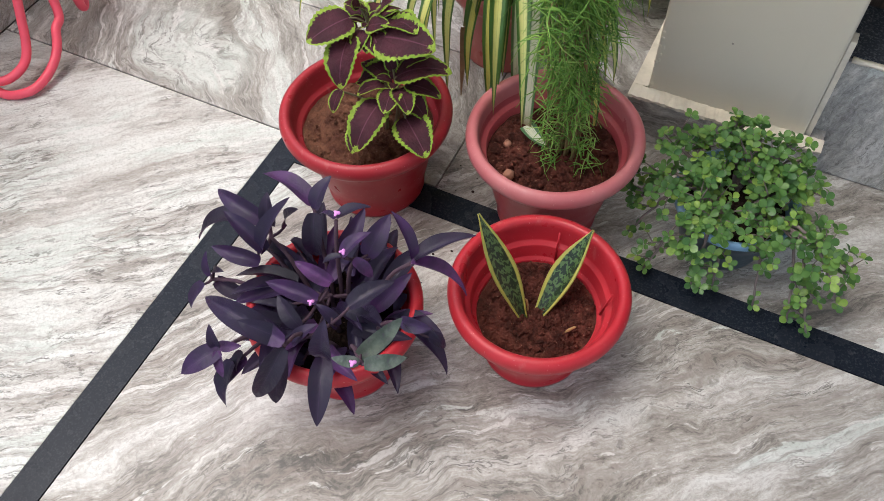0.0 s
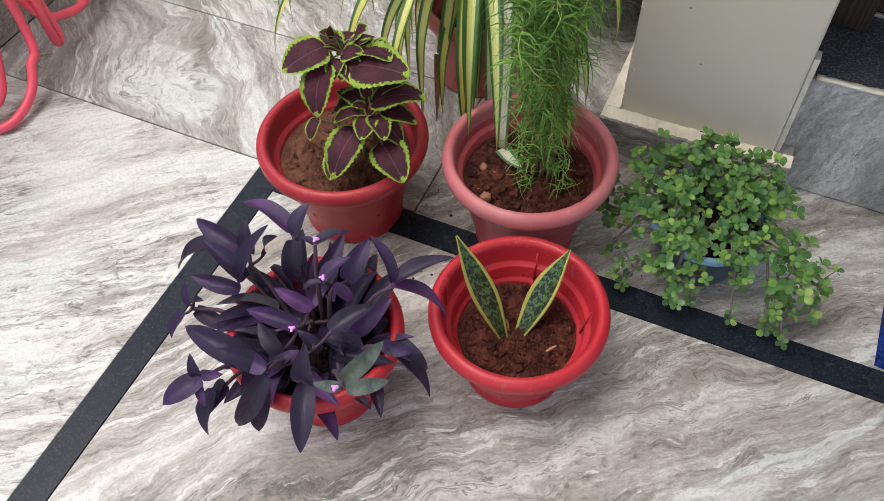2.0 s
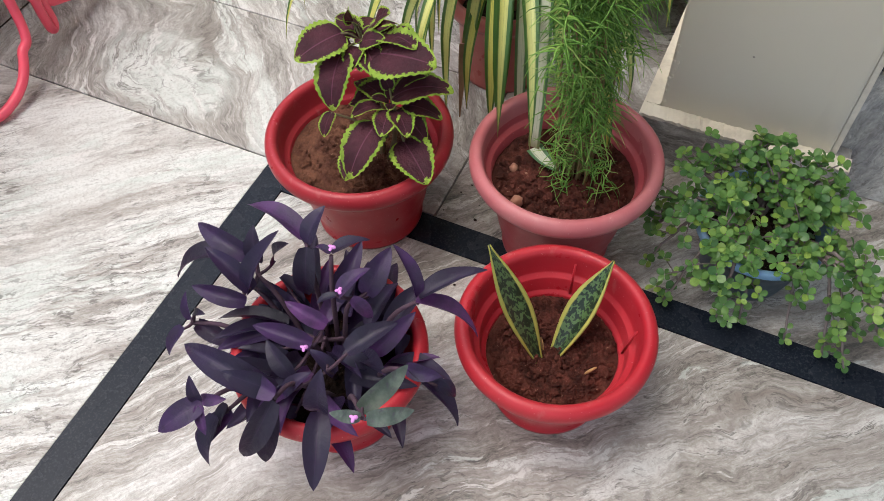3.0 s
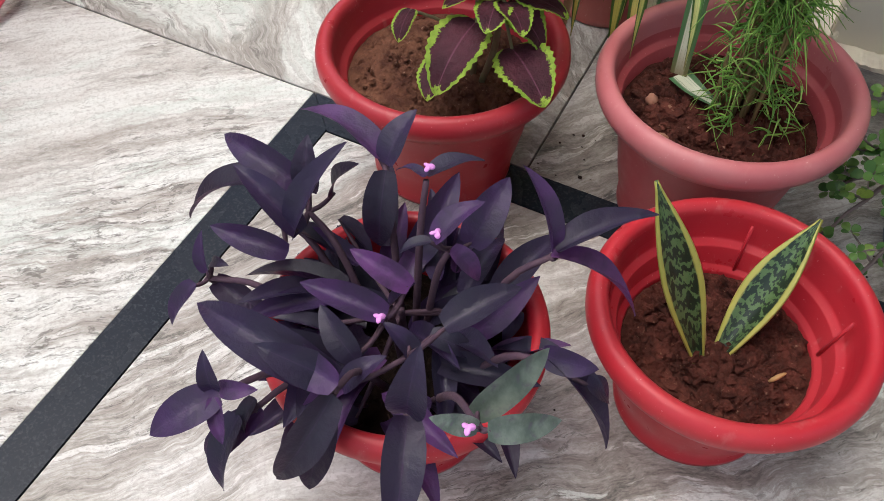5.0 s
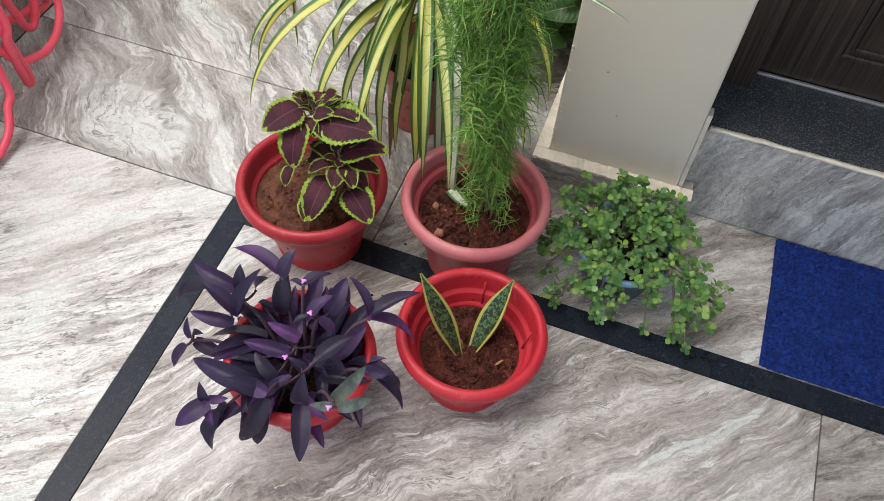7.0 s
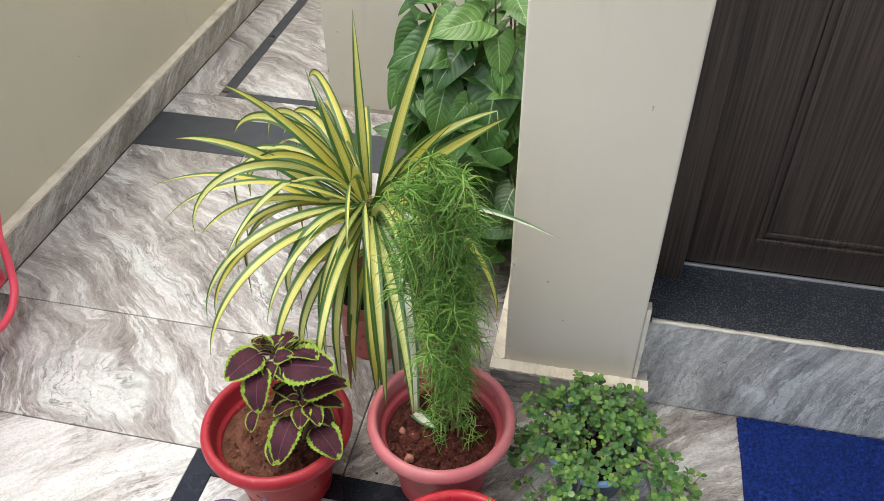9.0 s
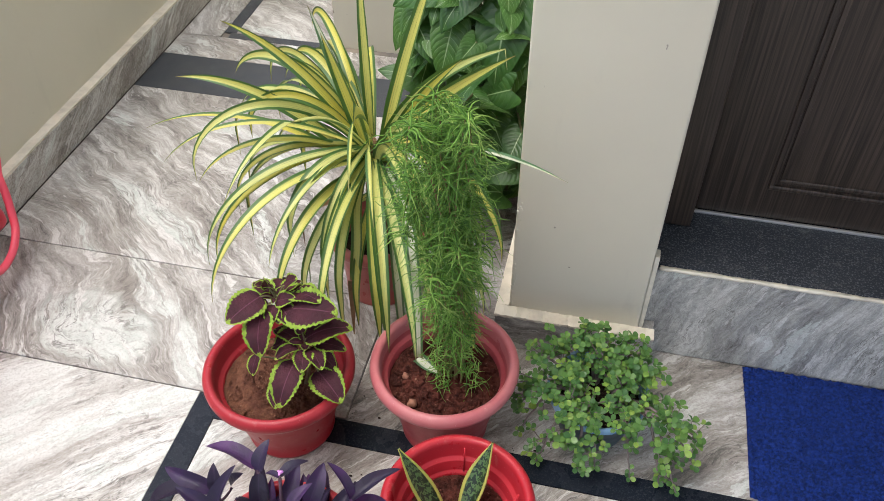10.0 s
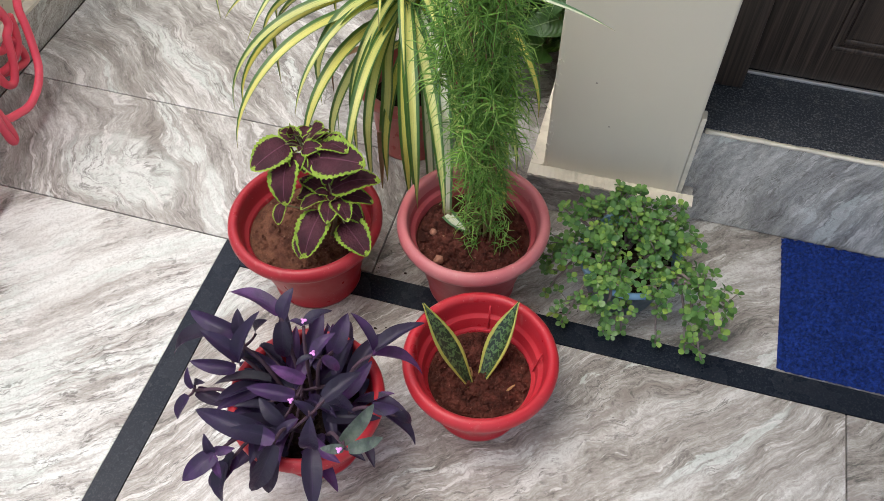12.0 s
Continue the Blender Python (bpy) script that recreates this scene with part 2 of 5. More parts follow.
def leaf_coleus():
    m = Mat("maroon and lime leaf", 0.62, spec=0.22)
    u, v = m.uv()
    a = m.math("MULTIPLY", m.math("ABSOLUTE", m.math("SUBTRACT", u, 0.5)), 2.0)
    p = m.coord()
    jag = m.math("MULTIPLY", m.math("SUBTRACT", m.noise(p, 13, 4, 0.7), 0.5), 0.55)
    edge = m.math("ADD", m.math("MAXIMUM", a, m.math("SUBTRACT", m.math("MULTIPLY", v, 1.15), 0.30)), jag)
    rim = m.ramp(edge, [(0.76, 0.0), (0.81, 1.0)])
    dark = m.mix(m.ramp(m.noise(p, 3, 4), [(0.4, 0.0), (0.7, 1.0)]), (0.042, 0.012, 0.019), (0.078, 0.020, 0.032))
    vein = m.math("ABSOLUTE", m.math("SINE", m.math("MULTIPLY", m.math("SUBTRACT", v, m.math("MULTIPLY", a, 0.28)), 26.0)))
    dark = m.mix(m.math("MULTIPLY", m.ramp(vein, [(0.0, 1.0), (0.12, 0.0)]), 0.16), dark, (0.12, 0.045, 0.055))
    dark = m.mix(m.ramp(a, [(0.0, 0.8), (0.05, 0.0)]), dark, (0.16, 0.05, 0.09))
    lime = m.mix(m.ramp(m.noise(p, 7, 3), [(0.35, 0.0), (0.65, 1.0)]), (0.16, 0.27, 0.028), (0.31, 0.44, 0.060))
    m.color(m.mix(rim, dark, lime))
    m.bump(m.noise(p, 12, 3), 0.25, 0.02)
    return m.soft(0.15, m.mix(rim, (0.10, 0.01, 0.02), (0.35, 0.5, 0.05))).m


def leaf_snake():
    m = Mat("snake plant leaf", 0.38)
    u, v = m.uv()
    a = m.math("MULTIPLY", m.math("ABSOLUTE", m.math("SUBTRACT", u, 0.5)), 2.0)
    p = m.coord("UV")
    wob = m.math("MULTIPLY", m.noise(m.mapping(p, scale=(5, 12, 1)), 1.0, 3, 0.6), 20.0)
    wav = m.math("SINE", m.math("ADD", m.math("MULTIPLY", v, 78.0), wob))
    dark, mid = (0.007, 0.020, 0.009), (0.090, 0.160, 0.055)
    band = m.mix(m.ramp(m.math("ADD", wav, m.math("MULTIPLY", m.noise(p, 9, 3), 0.9)), [(0.30, 0.0), (0.95, 1.0)]), dark, mid)
    band = m.mix(m.ramp(v, [(0.0, 0.75), (0.45, 0.1)]), band, dark)
    edge = m.math("ADD", a, m.math("MULTIPLY", m.math("SUBTRACT", m.noise(p, 7, 3), 0.5), 0.18))
    m.color(m.mix(m.ramp(edge, [(0.73, 0.0), (0.80, 1.0)]), band, (0.35, 0.34, 0.070)))
    m.bump(m.noise(m.mapping(p, scale=(1, 6, 1)), 8, 3), 0.12, 0.002)
    return m.m


def leaf_strap(name, mid, edge, far):
    m = Mat(name, 0.4)
    u, v = m.uv()
    a = m.math("MULTIPLY", m.math("ABSOLUTE", m.math("SUBTRACT", u, 0.5)), 2.0)
    p = m.coord("UV")
    streak = m.noise(m.mapping(p, scale=(26, 0.9, 1)), 1.0, 3)
    shift = m.math("ADD", a, m.math("MULTIPLY", m.math("SUBTRACT", streak, 0.5), 0.55))
    mid_c = m.mix(m.ramp(m.rand(), [(0.2, 0.0), (0.9, 1.0)]), mid, far)
    green = m.mix(m.noise(p, 6, 3), edge, tuple(1.9 * c for c in edge))
    c = m.mix(m.ramp(shift, [(0.48, 0.0), (0.62, 1.0)]), mid_c, green)
    c = m.mix(m.math("MULTIPLY", m.ramp(streak, [(0.56, 0.0), (0.63, 1.0)]), 0.60), c, green)
    c = m.mix(m.ramp(v, [(0.93, 0.0), (1.0, 0.8)]), c, (0.20, 0.14, 0.06))
    m.color(c)
    m.bump(streak, 0.2, 0.002)
    return m.soft(0.22, m.mix(0.3, c, (0.4, 0.45, 0.05))).m


def leaf_plain(name, tones, rough=0.4, veins=False):
    m = Mat(name, rough)
    u, v = m.uv()
    p = m.coord()
    c = m.ramp(m.rand(), [(i / max(1, len(tones) - 1), t) for i, t in enumerate(tones)])
    c = m.mix(m.ramp(m.noise(p, 3, 4), [(0.4, 0.0), (0.75, 0.5)]), c, tuple(0.55 * x for x in tones[0]))
    if veins:
        a = m.math("MULTIPLY", m.math("ABSOLUTE", m.math("SUBTRACT", u, 0.5)), 2.0)
        fan = m.math("ABSOLUTE", m.math("SINE", m.math("ADD", m.math("MULTIPLY", m.math("SUBTRACT", v, m.math("MULTIPLY", a, 0.34)), 30.0), m.math("MULTIPLY", m.noise(p, 5, 3), 2.0))))
        pale = m.math("MULTIPLY", m.ramp(fan, [(0.0, 0.9), (0.26, 0.0)]), m.ramp(m.rand(), [(0.3, 0.10), (0.9, 0.9)]))
        pale = m.math("MULTIPLY", pale, m.ramp(m.noise(p, 6, 4), [(0.4, 0.3), (0.6, 1.0)]))
        pale = m.math("MAXIMUM", pale, m.ramp(a, [(0.0, 0.8), (0.05, 0.0)]))
        c = m.mix(pale, c, (0.38, 0.52, 0.26))
        m.bump(fan, 0.15, 0.01)
    m.color(c)
    return m.soft(0.16, m.mix(0.4, c, (0.25, 0.4, 0.04))).m


def leaf_mass(name, stops, rough=0.45):
    """Many small leaves in one mesh, each with a tone of its own."""
    m = Mat(name, rough, spec=0.28)
    c = m.ramp(m.n("ShaderNodeNewGeometry").outputs["Random Per Island"], stops)
    m.color(m.mix(m.ramp(m.noise(m.coord(), 60, 3), [(0.4, 0.0), (0.75, 0.4)]), c, tuple(0.8 * v for v in stops[0][1])))
    return m.soft(0.16, m.mix(0.4, c, (0.25, 0.4, 0.04))).m


def fuzz(name, tone, scale=220):
    m = Mat(name, 0.9, spec=0.2)
    p = m.coord()
    c = m.mix(m.ramp(m.noise(p, scale, 3), [(0.38, 0.0), (0.66, 1.0)]), tuple(0.35 * c for c in tone), tone)
    m.color(m.mix(m.ramp(m.noise(p, 12, 4), [(0.4, 0.0), (0.75, 0.35)]), c, tuple(0.6 * c for c in tone)))
    m.bump(m.noise(p, scale * 1.4, 2), 0.8, 0.004)
    return m.m


def wood_dark(name):
    m = Mat(name, 0.42)
    p = m.coord()
    g = m.noise(m.mapping(p, scale=(70, 30, 1.1)), 3.0, 5, 0.65)
    c = m.mix(m.ramp(g, [(0.40, 0.0), (0.66, 1.0)]), (0.022, 0.0155, 0.012), (0.085, 0.062, 0.048))
    m.color(m.mix(m.ramp(m.noise(p, 3, 3), [(0.4, 0.0), (0.8, 0.5)]), c, (0.030, 0.021, 0.017)))
    m.bump(g, 0.2, 0.002)
    return m.m


def bark(name, a, b):
    m = Mat(name, 0.8)
    p = m.coord()
    m.color(m.mix(m.noise(p, 90, 4), a, b))
    m.bump(m.noise(p, 160, 4), 0.5, 0.002)
    return m.m


def rubber(name, tone):
    m = Mat(name, 0.36)
    p = m.coord()
    m.color(m.mix(m.ramp(m.noise(p, 14, 5), [(0.4, 0.0), (0.75, 0.5)]), tone, tuple(0.72 * c for c in tone)))
    m.bump(m.noise(p, 200, 2), 0.06, 0.001)
    return m.m


# ---- mesh helpers ----
def mesh_of(name, bm, material, smooth=True):
    me = bpy.data.meshes.new(name)
    bm.normal_update()
    bm.to_mesh(me)
    bm.free()
    me.materials.append(material)
    for f in me.polygons:
        f.use_smooth = smooth
    return me


def part(name, bm, material, parent, label="", smooth=True):
    """Links a bmesh, given in world metres, as one mesh under a thing."""
    ob = new(name, mesh_of(name, bm, material, smooth))
    if parent is not None:
        ob.parent = parent
        at = Vector()
        up = parent
        while up is not None:
            at += up.location
            up = up.parent
        for v in ob.data.vertices:
            v.co -= at
    return tagged(ob, label)


def piece(name, me, parent, m):
    """One of many alike pieces on a shared mesh, at the world pose m."""
    ob = new(name, me)
    ob.parent = parent
    at, up = Vector(), parent
    while up is not None:
        at += up.location
        up = up.parent
    ob.matrix_basis = Matrix.Translation(-at) @ m
    return ob


def thing(name, x, y, z, label, category, group="", kind=""):
    ob = new(name)
    ob.empty_display_size = 0.05
    ob.location = (x, y, z)
    return tagged(ob, label, category, group, kind)


def box(x0, x1, y0, y1, z0, z1, bevel=0.0, bm=None, seg=2):
    bm = bm or bmesh.new()
    vs = bmesh.ops.create_cube(bm, size=1.0)["verts"]
    for v in vs:
        v.co = Vector(((x0 + x1) / 2 + v.co.x * (x1 - x0), (y0 + y1) / 2 + v.co.y * (y1 - y0), (z0 + z1) / 2 + v.co.z * (z1 - z0)))
    if bevel:
        es = list({e for v in vs for e in v.link_edges})
        bmesh.ops.bevel(bm, geom=es, offset=bevel, segments=seg, affect="EDGES", profile=0.6)
    return bm


def lathe(profile, cx, cy, n=72, wob=0.0):
    bm = bmesh.new()
    rings = []
    for r, z in profile:
        if r < 1e-5:
            rings.append([bm.verts.new((cx, cy, z))])
            continue
        ring = []
        for i in range(n):
            a = 2 * math.pi * i / n
            k = 1 + wob * math.sin(2 * a + 0.7) + 0.5 * wob * math.sin(3 * a + 2)
            ring.append(bm.verts.new((cx + r * k * math.cos(a), cy + r * k * math.sin(a), z)))
        rings.append(ring)
    for a, b in zip(rings, rings[1:]):
        for i in range(n):
            j = (i + 1) % n
            if len(a) == 1:
                bm.faces.new((a[0], b[j], b[i]))
            elif len(b) == 1:
                bm.faces.new((a[i], a[j], b[0]))
            else:
                bm.faces.new((a[i], a[j], b[j], b[i]))
    bmesh.ops.recalc_face_normals(bm, faces=bm.faces)
    return bm


def tube(bm, pts, radii, n=6):
    """A tapered tube along pts."""
    rings = []
    prev = None
    for i, p in enumerate(pts):
        d = (pts[min(i + 1, len(pts) - 1)] - pts[max(i - 1, 0)]).normalized()
        s = d.orthogonal().normalized() if prev is None else (prev - d * prev.dot(d)).normalized()
        prev = s
        t = d.cross(s)
        r = radii[i] if isinstance(radii, (list, tuple)) else radii
        rings.append([bm.verts.new(p + r * (math.cos(2 * math.pi * k / n) * s + math.sin(2 * math.pi * k / n) * t)) for k in range(n)])
    for a, b in zip(rings, rings[1:]):
        for k in range(n):
            bm.faces.new((a[k], a[(k + 1) % n], b[(k + 1) % n], b[k]))
    for ring, flip in ((rings[0], True), (rings[-1], False)):
        bm.faces.new(ring[::-1] if flip else ring)
    return bm


def curve_pts(ctrl, n):
    """Points along a smooth curve through ctrl (Catmull-Rom)."""
    c = [Vector(p) for p in ctrl]
    c = [2 * c[0] - c[1]] + c + [2 * c[-1] - c[-2]]
    out = []
    spans = len(c) - 3
    for i in range(n):
        t = i / (n - 1) * spans
        k = min(int(t), spans - 1)
        t -= k
        a, b, d, e = c[k:k + 4]
        out.append(0.5 * ((2 * b) + (d - a) * t + (2 * a - 5 * b + 4 * d - e) * t * t + (3 * b - a - 3 * d + e) * t ** 3))
    return out


def blade(pts, width, shape, fold=0.25, cross=4, thick=0.0, up=None, twist=0.0):
    """A leaf blade along pts: shape(t) gives the share of width; fold lifts the edges; carries a UV map."""
    bm = bmesh.new()
    uv = bm.loops.layers.uv.new("UVMap")
    rows = []
    n = len(pts)
    for i, p in enumerate(pts):
        t = i / (n - 1)
        d = (pts[min(i + 1, n - 1)] - pts[max(i - 1, 0)]).normalized()
        u = Vector(up) if up else Vector((0, 0, 1))
        side = d.cross(u)
        side = side.normalized() if side.length > 0.05 else Vector((1, 0, 0))
        if twist:
            side = Matrix.Rotation(twist * t, 3, d) @ side
        nor = side.cross(d).normalized()
        row = []
        for k in range(cross + 1):
            s = k / cross * 2 - 1
            h = width * shape(t) / 2
            row.append((bm.verts.new(p + side * (s * h) + nor * (abs(s) ** 1.4 * fold * h)), (k / cross, t)))
        rows.append(row)
    for a, b in zip(rows, rows[1:]):
        for k in range(cross):
            quad = (a[k], a[k + 1], b[k + 1], b[k])
            f = bm.faces.new([q[0] for q in quad])
            for loop, q in zip(f.loops, quad):
                loop[uv].uv = q[1]
    bm.normal_update()
    if thick:
        geom = bmesh.ops.solidify(bm, geom=list(bm.faces), thickness=thick)
    return bm


def leaf_mesh(name, material, width, shape, bend, fold, rows=10, cross=6, scallop=0.0, teeth=11, wave=0.0, even=False):
    """A leaf of length 1 along +y, its face to +z."""
    bm = bmesh.new()
    uv = bm.loops.layers.uv.new("UVMap")
    grid = []
    for i in range(rows + 1):
        t = (1 - math.cos(math.pi * i / rows)) / 2 if even else i / rows
        line = []
        for k in range(cross + 1):
            s = k / cross * 2 - 1
            h = width * shape(t) / 2
            edge = 1 + scallop * (math.sin(t * teeth * 2 * math.pi) if abs(s) > 0.99 else 0)
            z = bend * 4 * t * (1 - t) + fold * abs(s) ** 1.3 * h + wave * abs(s) * width * math.sin(t * 9 + s * 2)
            line.append((bm.verts.new((s * h * edge, t + (0.02 * scallop * math.sin(t * 30) if abs(s) > 0.99 else 0), z)), (k / cross, t)))
        grid.append(line)
    for a, b in zip(grid, grid[1:]):
        for k in range(cross):
            quad = (a[k], a[k + 1], b[k + 1], b[k])
            f = bm.faces.new([q[0] for q in quad])
            for loop, q in zip(f.loops, quad):
                loop[uv].uv = q[1]
    bmesh.ops.remove_doubles(bm, verts=bm.verts, dist=1e-5)
    return mesh_of(name, bm, material)


def leaf_pose(base, tip, roll=0.0, width=1.0, up=(0, 0, 1)):
    base, tip = Vector(base), Vector(tip)
    d = tip - base
    y = d.normalized()
    u = Vector(up)
    x = y.cross(u)
    x = x.normalized() if x.length > 0.08 else y.cross(Vector((0.3, -0.9, 0.2))).normalized()
    z = x.cross(y)
    x, z = (Matrix.Rotation(roll, 3, y) @ x), (Matrix.Rotation(roll, 3, y) @ z)
    k = d.length
    return Matrix(((x.x * k * width, y.x * k, z.x * k, base.x), (x.y * k * width, y.y * k, z.y * k, base.y), (x.z * k * width, y.z * k, z.z * k, base.z), (0, 0, 0, 1)))


def lance(t):
    return max(0.015, (t + 0.08) ** 0.5 * (1 - t) ** 0.8 / 0.465)


def ovate(t):
    return max(0.02, math.sin(math.pi * (0.012 + 0.988 * t) ** 0.64) ** 0.60) if t < 1 else 0.02


def strap(t):
    return max(0.03, min(1.0, 0.55 + 1.6 * t) * (1 - max(0, (t - 0.35) / 0.65) ** 2.2))


def rounded(t):
    return max(0.02, 2 * math.sqrt(max(0.0, t * (1 - t)))) * (0.55 + 0.45 * min(1.0, t / 0.55))


# ---- materials ----
M_LEFT = marble("marble pale", 36, 1.3, white=0.98, warm=0.7, swirl=0.12, shares=(0.56, 0.29, 0.15))
M_LEFT_UP = marble("marble swirl", -42, 4.1, white=0.36, swirl=0.38, spots=((-0.30, 0.11, 0.17, 0.088, -25), (-0.075, 0.075, 0.11, 0.035, -55)))
M_LEFT_FAR = marble("marble far", -32, 7.2, white=0.26, swirl=0.30, spots=((-0.34, 0.475, 0.27, 0.036, -32),))
M_FRONT = marble("marble front", 45, 2.2, white=0.26, warm=0.8, swirl=0.24, spots=((0.085, -0.10, 0.085, 0.05, 45), (0.99, -0.18, 0.16, 0.014, 46)))
M_RIGHT = marble("marble right", 44, 9.4, white=0.20, warm=0.8, swirl=0.22)
M_STEP = marble("marble step", -70, 3.3, white=0.42, warm=-0.4, swirl=0.14, plane="xz")
M_SKIRT = marble("marble skirting", 60, 5.6, white=0.34, warm=0.9, plane="yz", scale=1.2, swirl=0.10, shares=(0.28, 0.36, 0.36))
M_SKIRT_COL = marble("marble skirting grey", 20, 6.6, white=0.12, warm=0.0, plane="xz")
M_BLACK = granite("black granite border", (0.012, 0.016, 0.024), 0.20, 0.12, 320, 0.18)
M_BLACK_WIDE = granite("dark granite band", (0.045, 0.05, 0.058), 0.35)
M_STEP_TOP = granite("grey granite tread", (0.026, 0.031, 0.040), 0.36, 0.95, 260)
M_PAINT = paint("cream paint", (0.70, 0.655, 0.53))
M_WALL = paint("wall paint", (0.64, 0.61, 0.49), 3.0)
M_CEMENT = cement("raw cement", (0.76, 0.705, 0.585))
M_GROUND = cement("unseen ground cement", (0.34, 0.32, 0.29))
M_GROUT = cement("joint filler", (0.16, 0.145, 0.13))
M_DOOR = wood_dark("dark stained wood")
M_RED = plastic("red plastic", (0.45, 0.020, 0.032), (0.46, 0.055, 0.062), 0.5, 1.0)
M_RED_DULL = plastic("dull red plastic", (0.36, 0.024, 0.035), (0.37, 0.050, 0.056), 0.4, 3.0)
M_PINK = plastic("faded red plastic", (0.46, 0.125, 0.135), (0.52, 0.205, 0.205), 0.9, 5.0)
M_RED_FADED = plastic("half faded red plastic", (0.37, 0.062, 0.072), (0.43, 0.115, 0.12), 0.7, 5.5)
M_TERRA = plastic("old red plastic", (0.35, 0.075, 0.068), (0.39, 0.14, 0.12), 0.8, 7.0)
M_BLUE = plastic("pale blue plastic", (0.18, 0.33, 0.50), (0.30, 0.45, 0.58), 0.6, 9.0)
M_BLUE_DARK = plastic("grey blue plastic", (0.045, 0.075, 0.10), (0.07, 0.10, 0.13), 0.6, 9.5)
M_SOIL = earth("red soil", (0.140, 0.044, 0.031), (0.038, 0.013, 0.010))
M_SOIL_DRY = earth("dry soil", (0.20, 0.090, 0.055), (0.085, 0.034, 0.023), 4.0)
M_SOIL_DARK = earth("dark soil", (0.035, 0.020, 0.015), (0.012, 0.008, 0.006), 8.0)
M_PURPLE = leaf_purple()
M_PURPLE_GREEN = leaf_purple_green()
M_STEM_PURPLE = bark("purple stem", (0.050, 0.022, 0.050), (0.10, 0.055, 0.070))
M_FLOWER = Mat("flower", 0.5).color((0.75, 0.30, 0.72)).m
M_COLEUS = leaf_coleus()
M_STEM_COLEUS = bark("coleus stem", (0.15, 0.17, 0.06), (0.13, 0.06, 0.05))
M_SNAKE = leaf_snake()
M_STRAP = leaf_strap("yellow strap leaf", (0.60, 0.62, 0.22), (0.035, 0.095, 0.022), (0.66, 0.60, 0.12))
M_STRAP_PALE = leaf_strap("white strap leaf", (0.64, 0.68, 0.50), (0.05, 0.12, 0.05), (0.68, 0.68, 0.52))
M_DEAD = bark("withered leaf", (0.13, 0.050, 0.030), (0.26, 0.17, 0.075))
M_FERN = leaf_mass("fine green foliage", [(0.0, (0.070, 0.175, 0.032)), (0.35, (0.160, 0.345, 0.056)), (0.8, (0.27, 0.490, 0.092)), (1.0, (0.43, 0.58, 0.16))])
M_FERN_STEM = bark("green brown stem", (0.18, 0.17, 0.05), (0.20, 0.12, 0.06))
M_JADE = leaf_plain("small round leaf", [(0.055, 0.140, 0.040), (0.10, 0.215, 0.058), (0.16, 0.300, 0.068), (0.33, 0.47, 0.085)], 0.36)
M_JADE_STEM = bark("grey brown twig", (0.11, 0.085, 0.080), (0.24, 0.195, 0.185))
M_ARROW = leaf_plain("veined green leaf", [(0.026, 0.088, 0.016), (0.055, 0.150, 0.028), (0.12, 0.255, 0.050)], 0.40, True)
M_ARROW_STEM = bark("leaf stalk", (0.10, 0.15, 0.05), (0.14, 0.09, 0.05))
M_HOSE = rubber("pink hose", (0.92, 0.100, 0.155))
M_MAT = fuzz("blue mat", (0.013, 0.043, 0.245), 170)
M_STONE = bark("stone chip", (0.26, 0.11, 0.07), (0.40, 0.20, 0.13))
M_STRAW = bark("dry straw", (0.30, 0.16, 0.06), (0.44, 0.28, 0.12))
M_METAL = Mat("bright strip", 0.35, 0.6).color((0.62, 0.62, 0.60)).m


# ---- structure: floor ----
def slab(name, x0, x1, y0, y1, material, top=0.0, bevel=0.0012):
    ob = part(name, box(x0, x1, y0, y1, -0.03, top, bevel), material, None, smooth=False)
    return ob


WALL_X = -0.684
FAR_X = -0.16
COL = (0.575, 0.835, 0.274)
STEP_Y, STEP_Z, DOOR_Y = 0.303, 0.243, 0.485
J = 0.0013
floor = part("floor", box(-0.92, 3.2, -4.0, 6.2, -0.08, -0.006), M_GROUT, None, smooth=False)
tagged(floor, "joint bed under a polished veined marble floor", "floor", kind="structure")


# Never in view: closes the world below the horizon and bounces sky light.
tagged(part("ground", box(-40.0, 40.0, -40.0, 40.0, -0.20, -0.09), M_GROUND, None, smooth=False), "unseen plain cement ground added round the house for bounce light", "ground", kind="structure")


def floor_piece(name, x0, x1, y0, y1, material, top=0.0):
    ob = slab(name, x0, x1, y0, y1, material, top)
    ob.parent = floor
    return ob


floor_piece("marble_slab", WALL_X + 0.003, -J, -1.55, -J, M_LEFT)
floor_piece("marble_slab", WALL_X + 0.003, -J, -4.0, -1.55 - 2 * J, M_LEFT)
floor_piece("marble_slab", WALL_X + 0.003, 0.305 - J, J, 0.318 - J, M_LEFT_UP)
floor_piece("marble_slab", WALL_X + 0.003, 0.575, 0.318 + J, 0.992, M_LEFT_FAR)
floor_piece("granite_band", WALL_X + 0.003, 0.575, 0.992 + J, 1.185, M_BLACK_WIDE)
floor_piece("marble_slab", WALL_X + 0.003, 0.575, 1.185 + J, 1.312, M_LEFT_FAR)
floor_piece("granite_strip", -0.52, FAR_X + 0.02, 1.312 + J, 1.345, M_BLACK_WIDE)
floor_piece("granite_strip", -0.545, -0.505, 1.345 + J, 5.0, M_BLACK_WIDE)
floor_piece("marble_slab", WALL_X + 0.003, -0.545 - J, 1.312 + J, 5.0, M_LEFT_UP)
floor_piece("marble_slab", -0.505 + J, 0.6, 1.345 + J, 5.0, M_LEFT_FAR)
floor_piece("marble_slab", 0.305 + J, 3.2, -0.005, 0.318 - J, M_RIGHT)


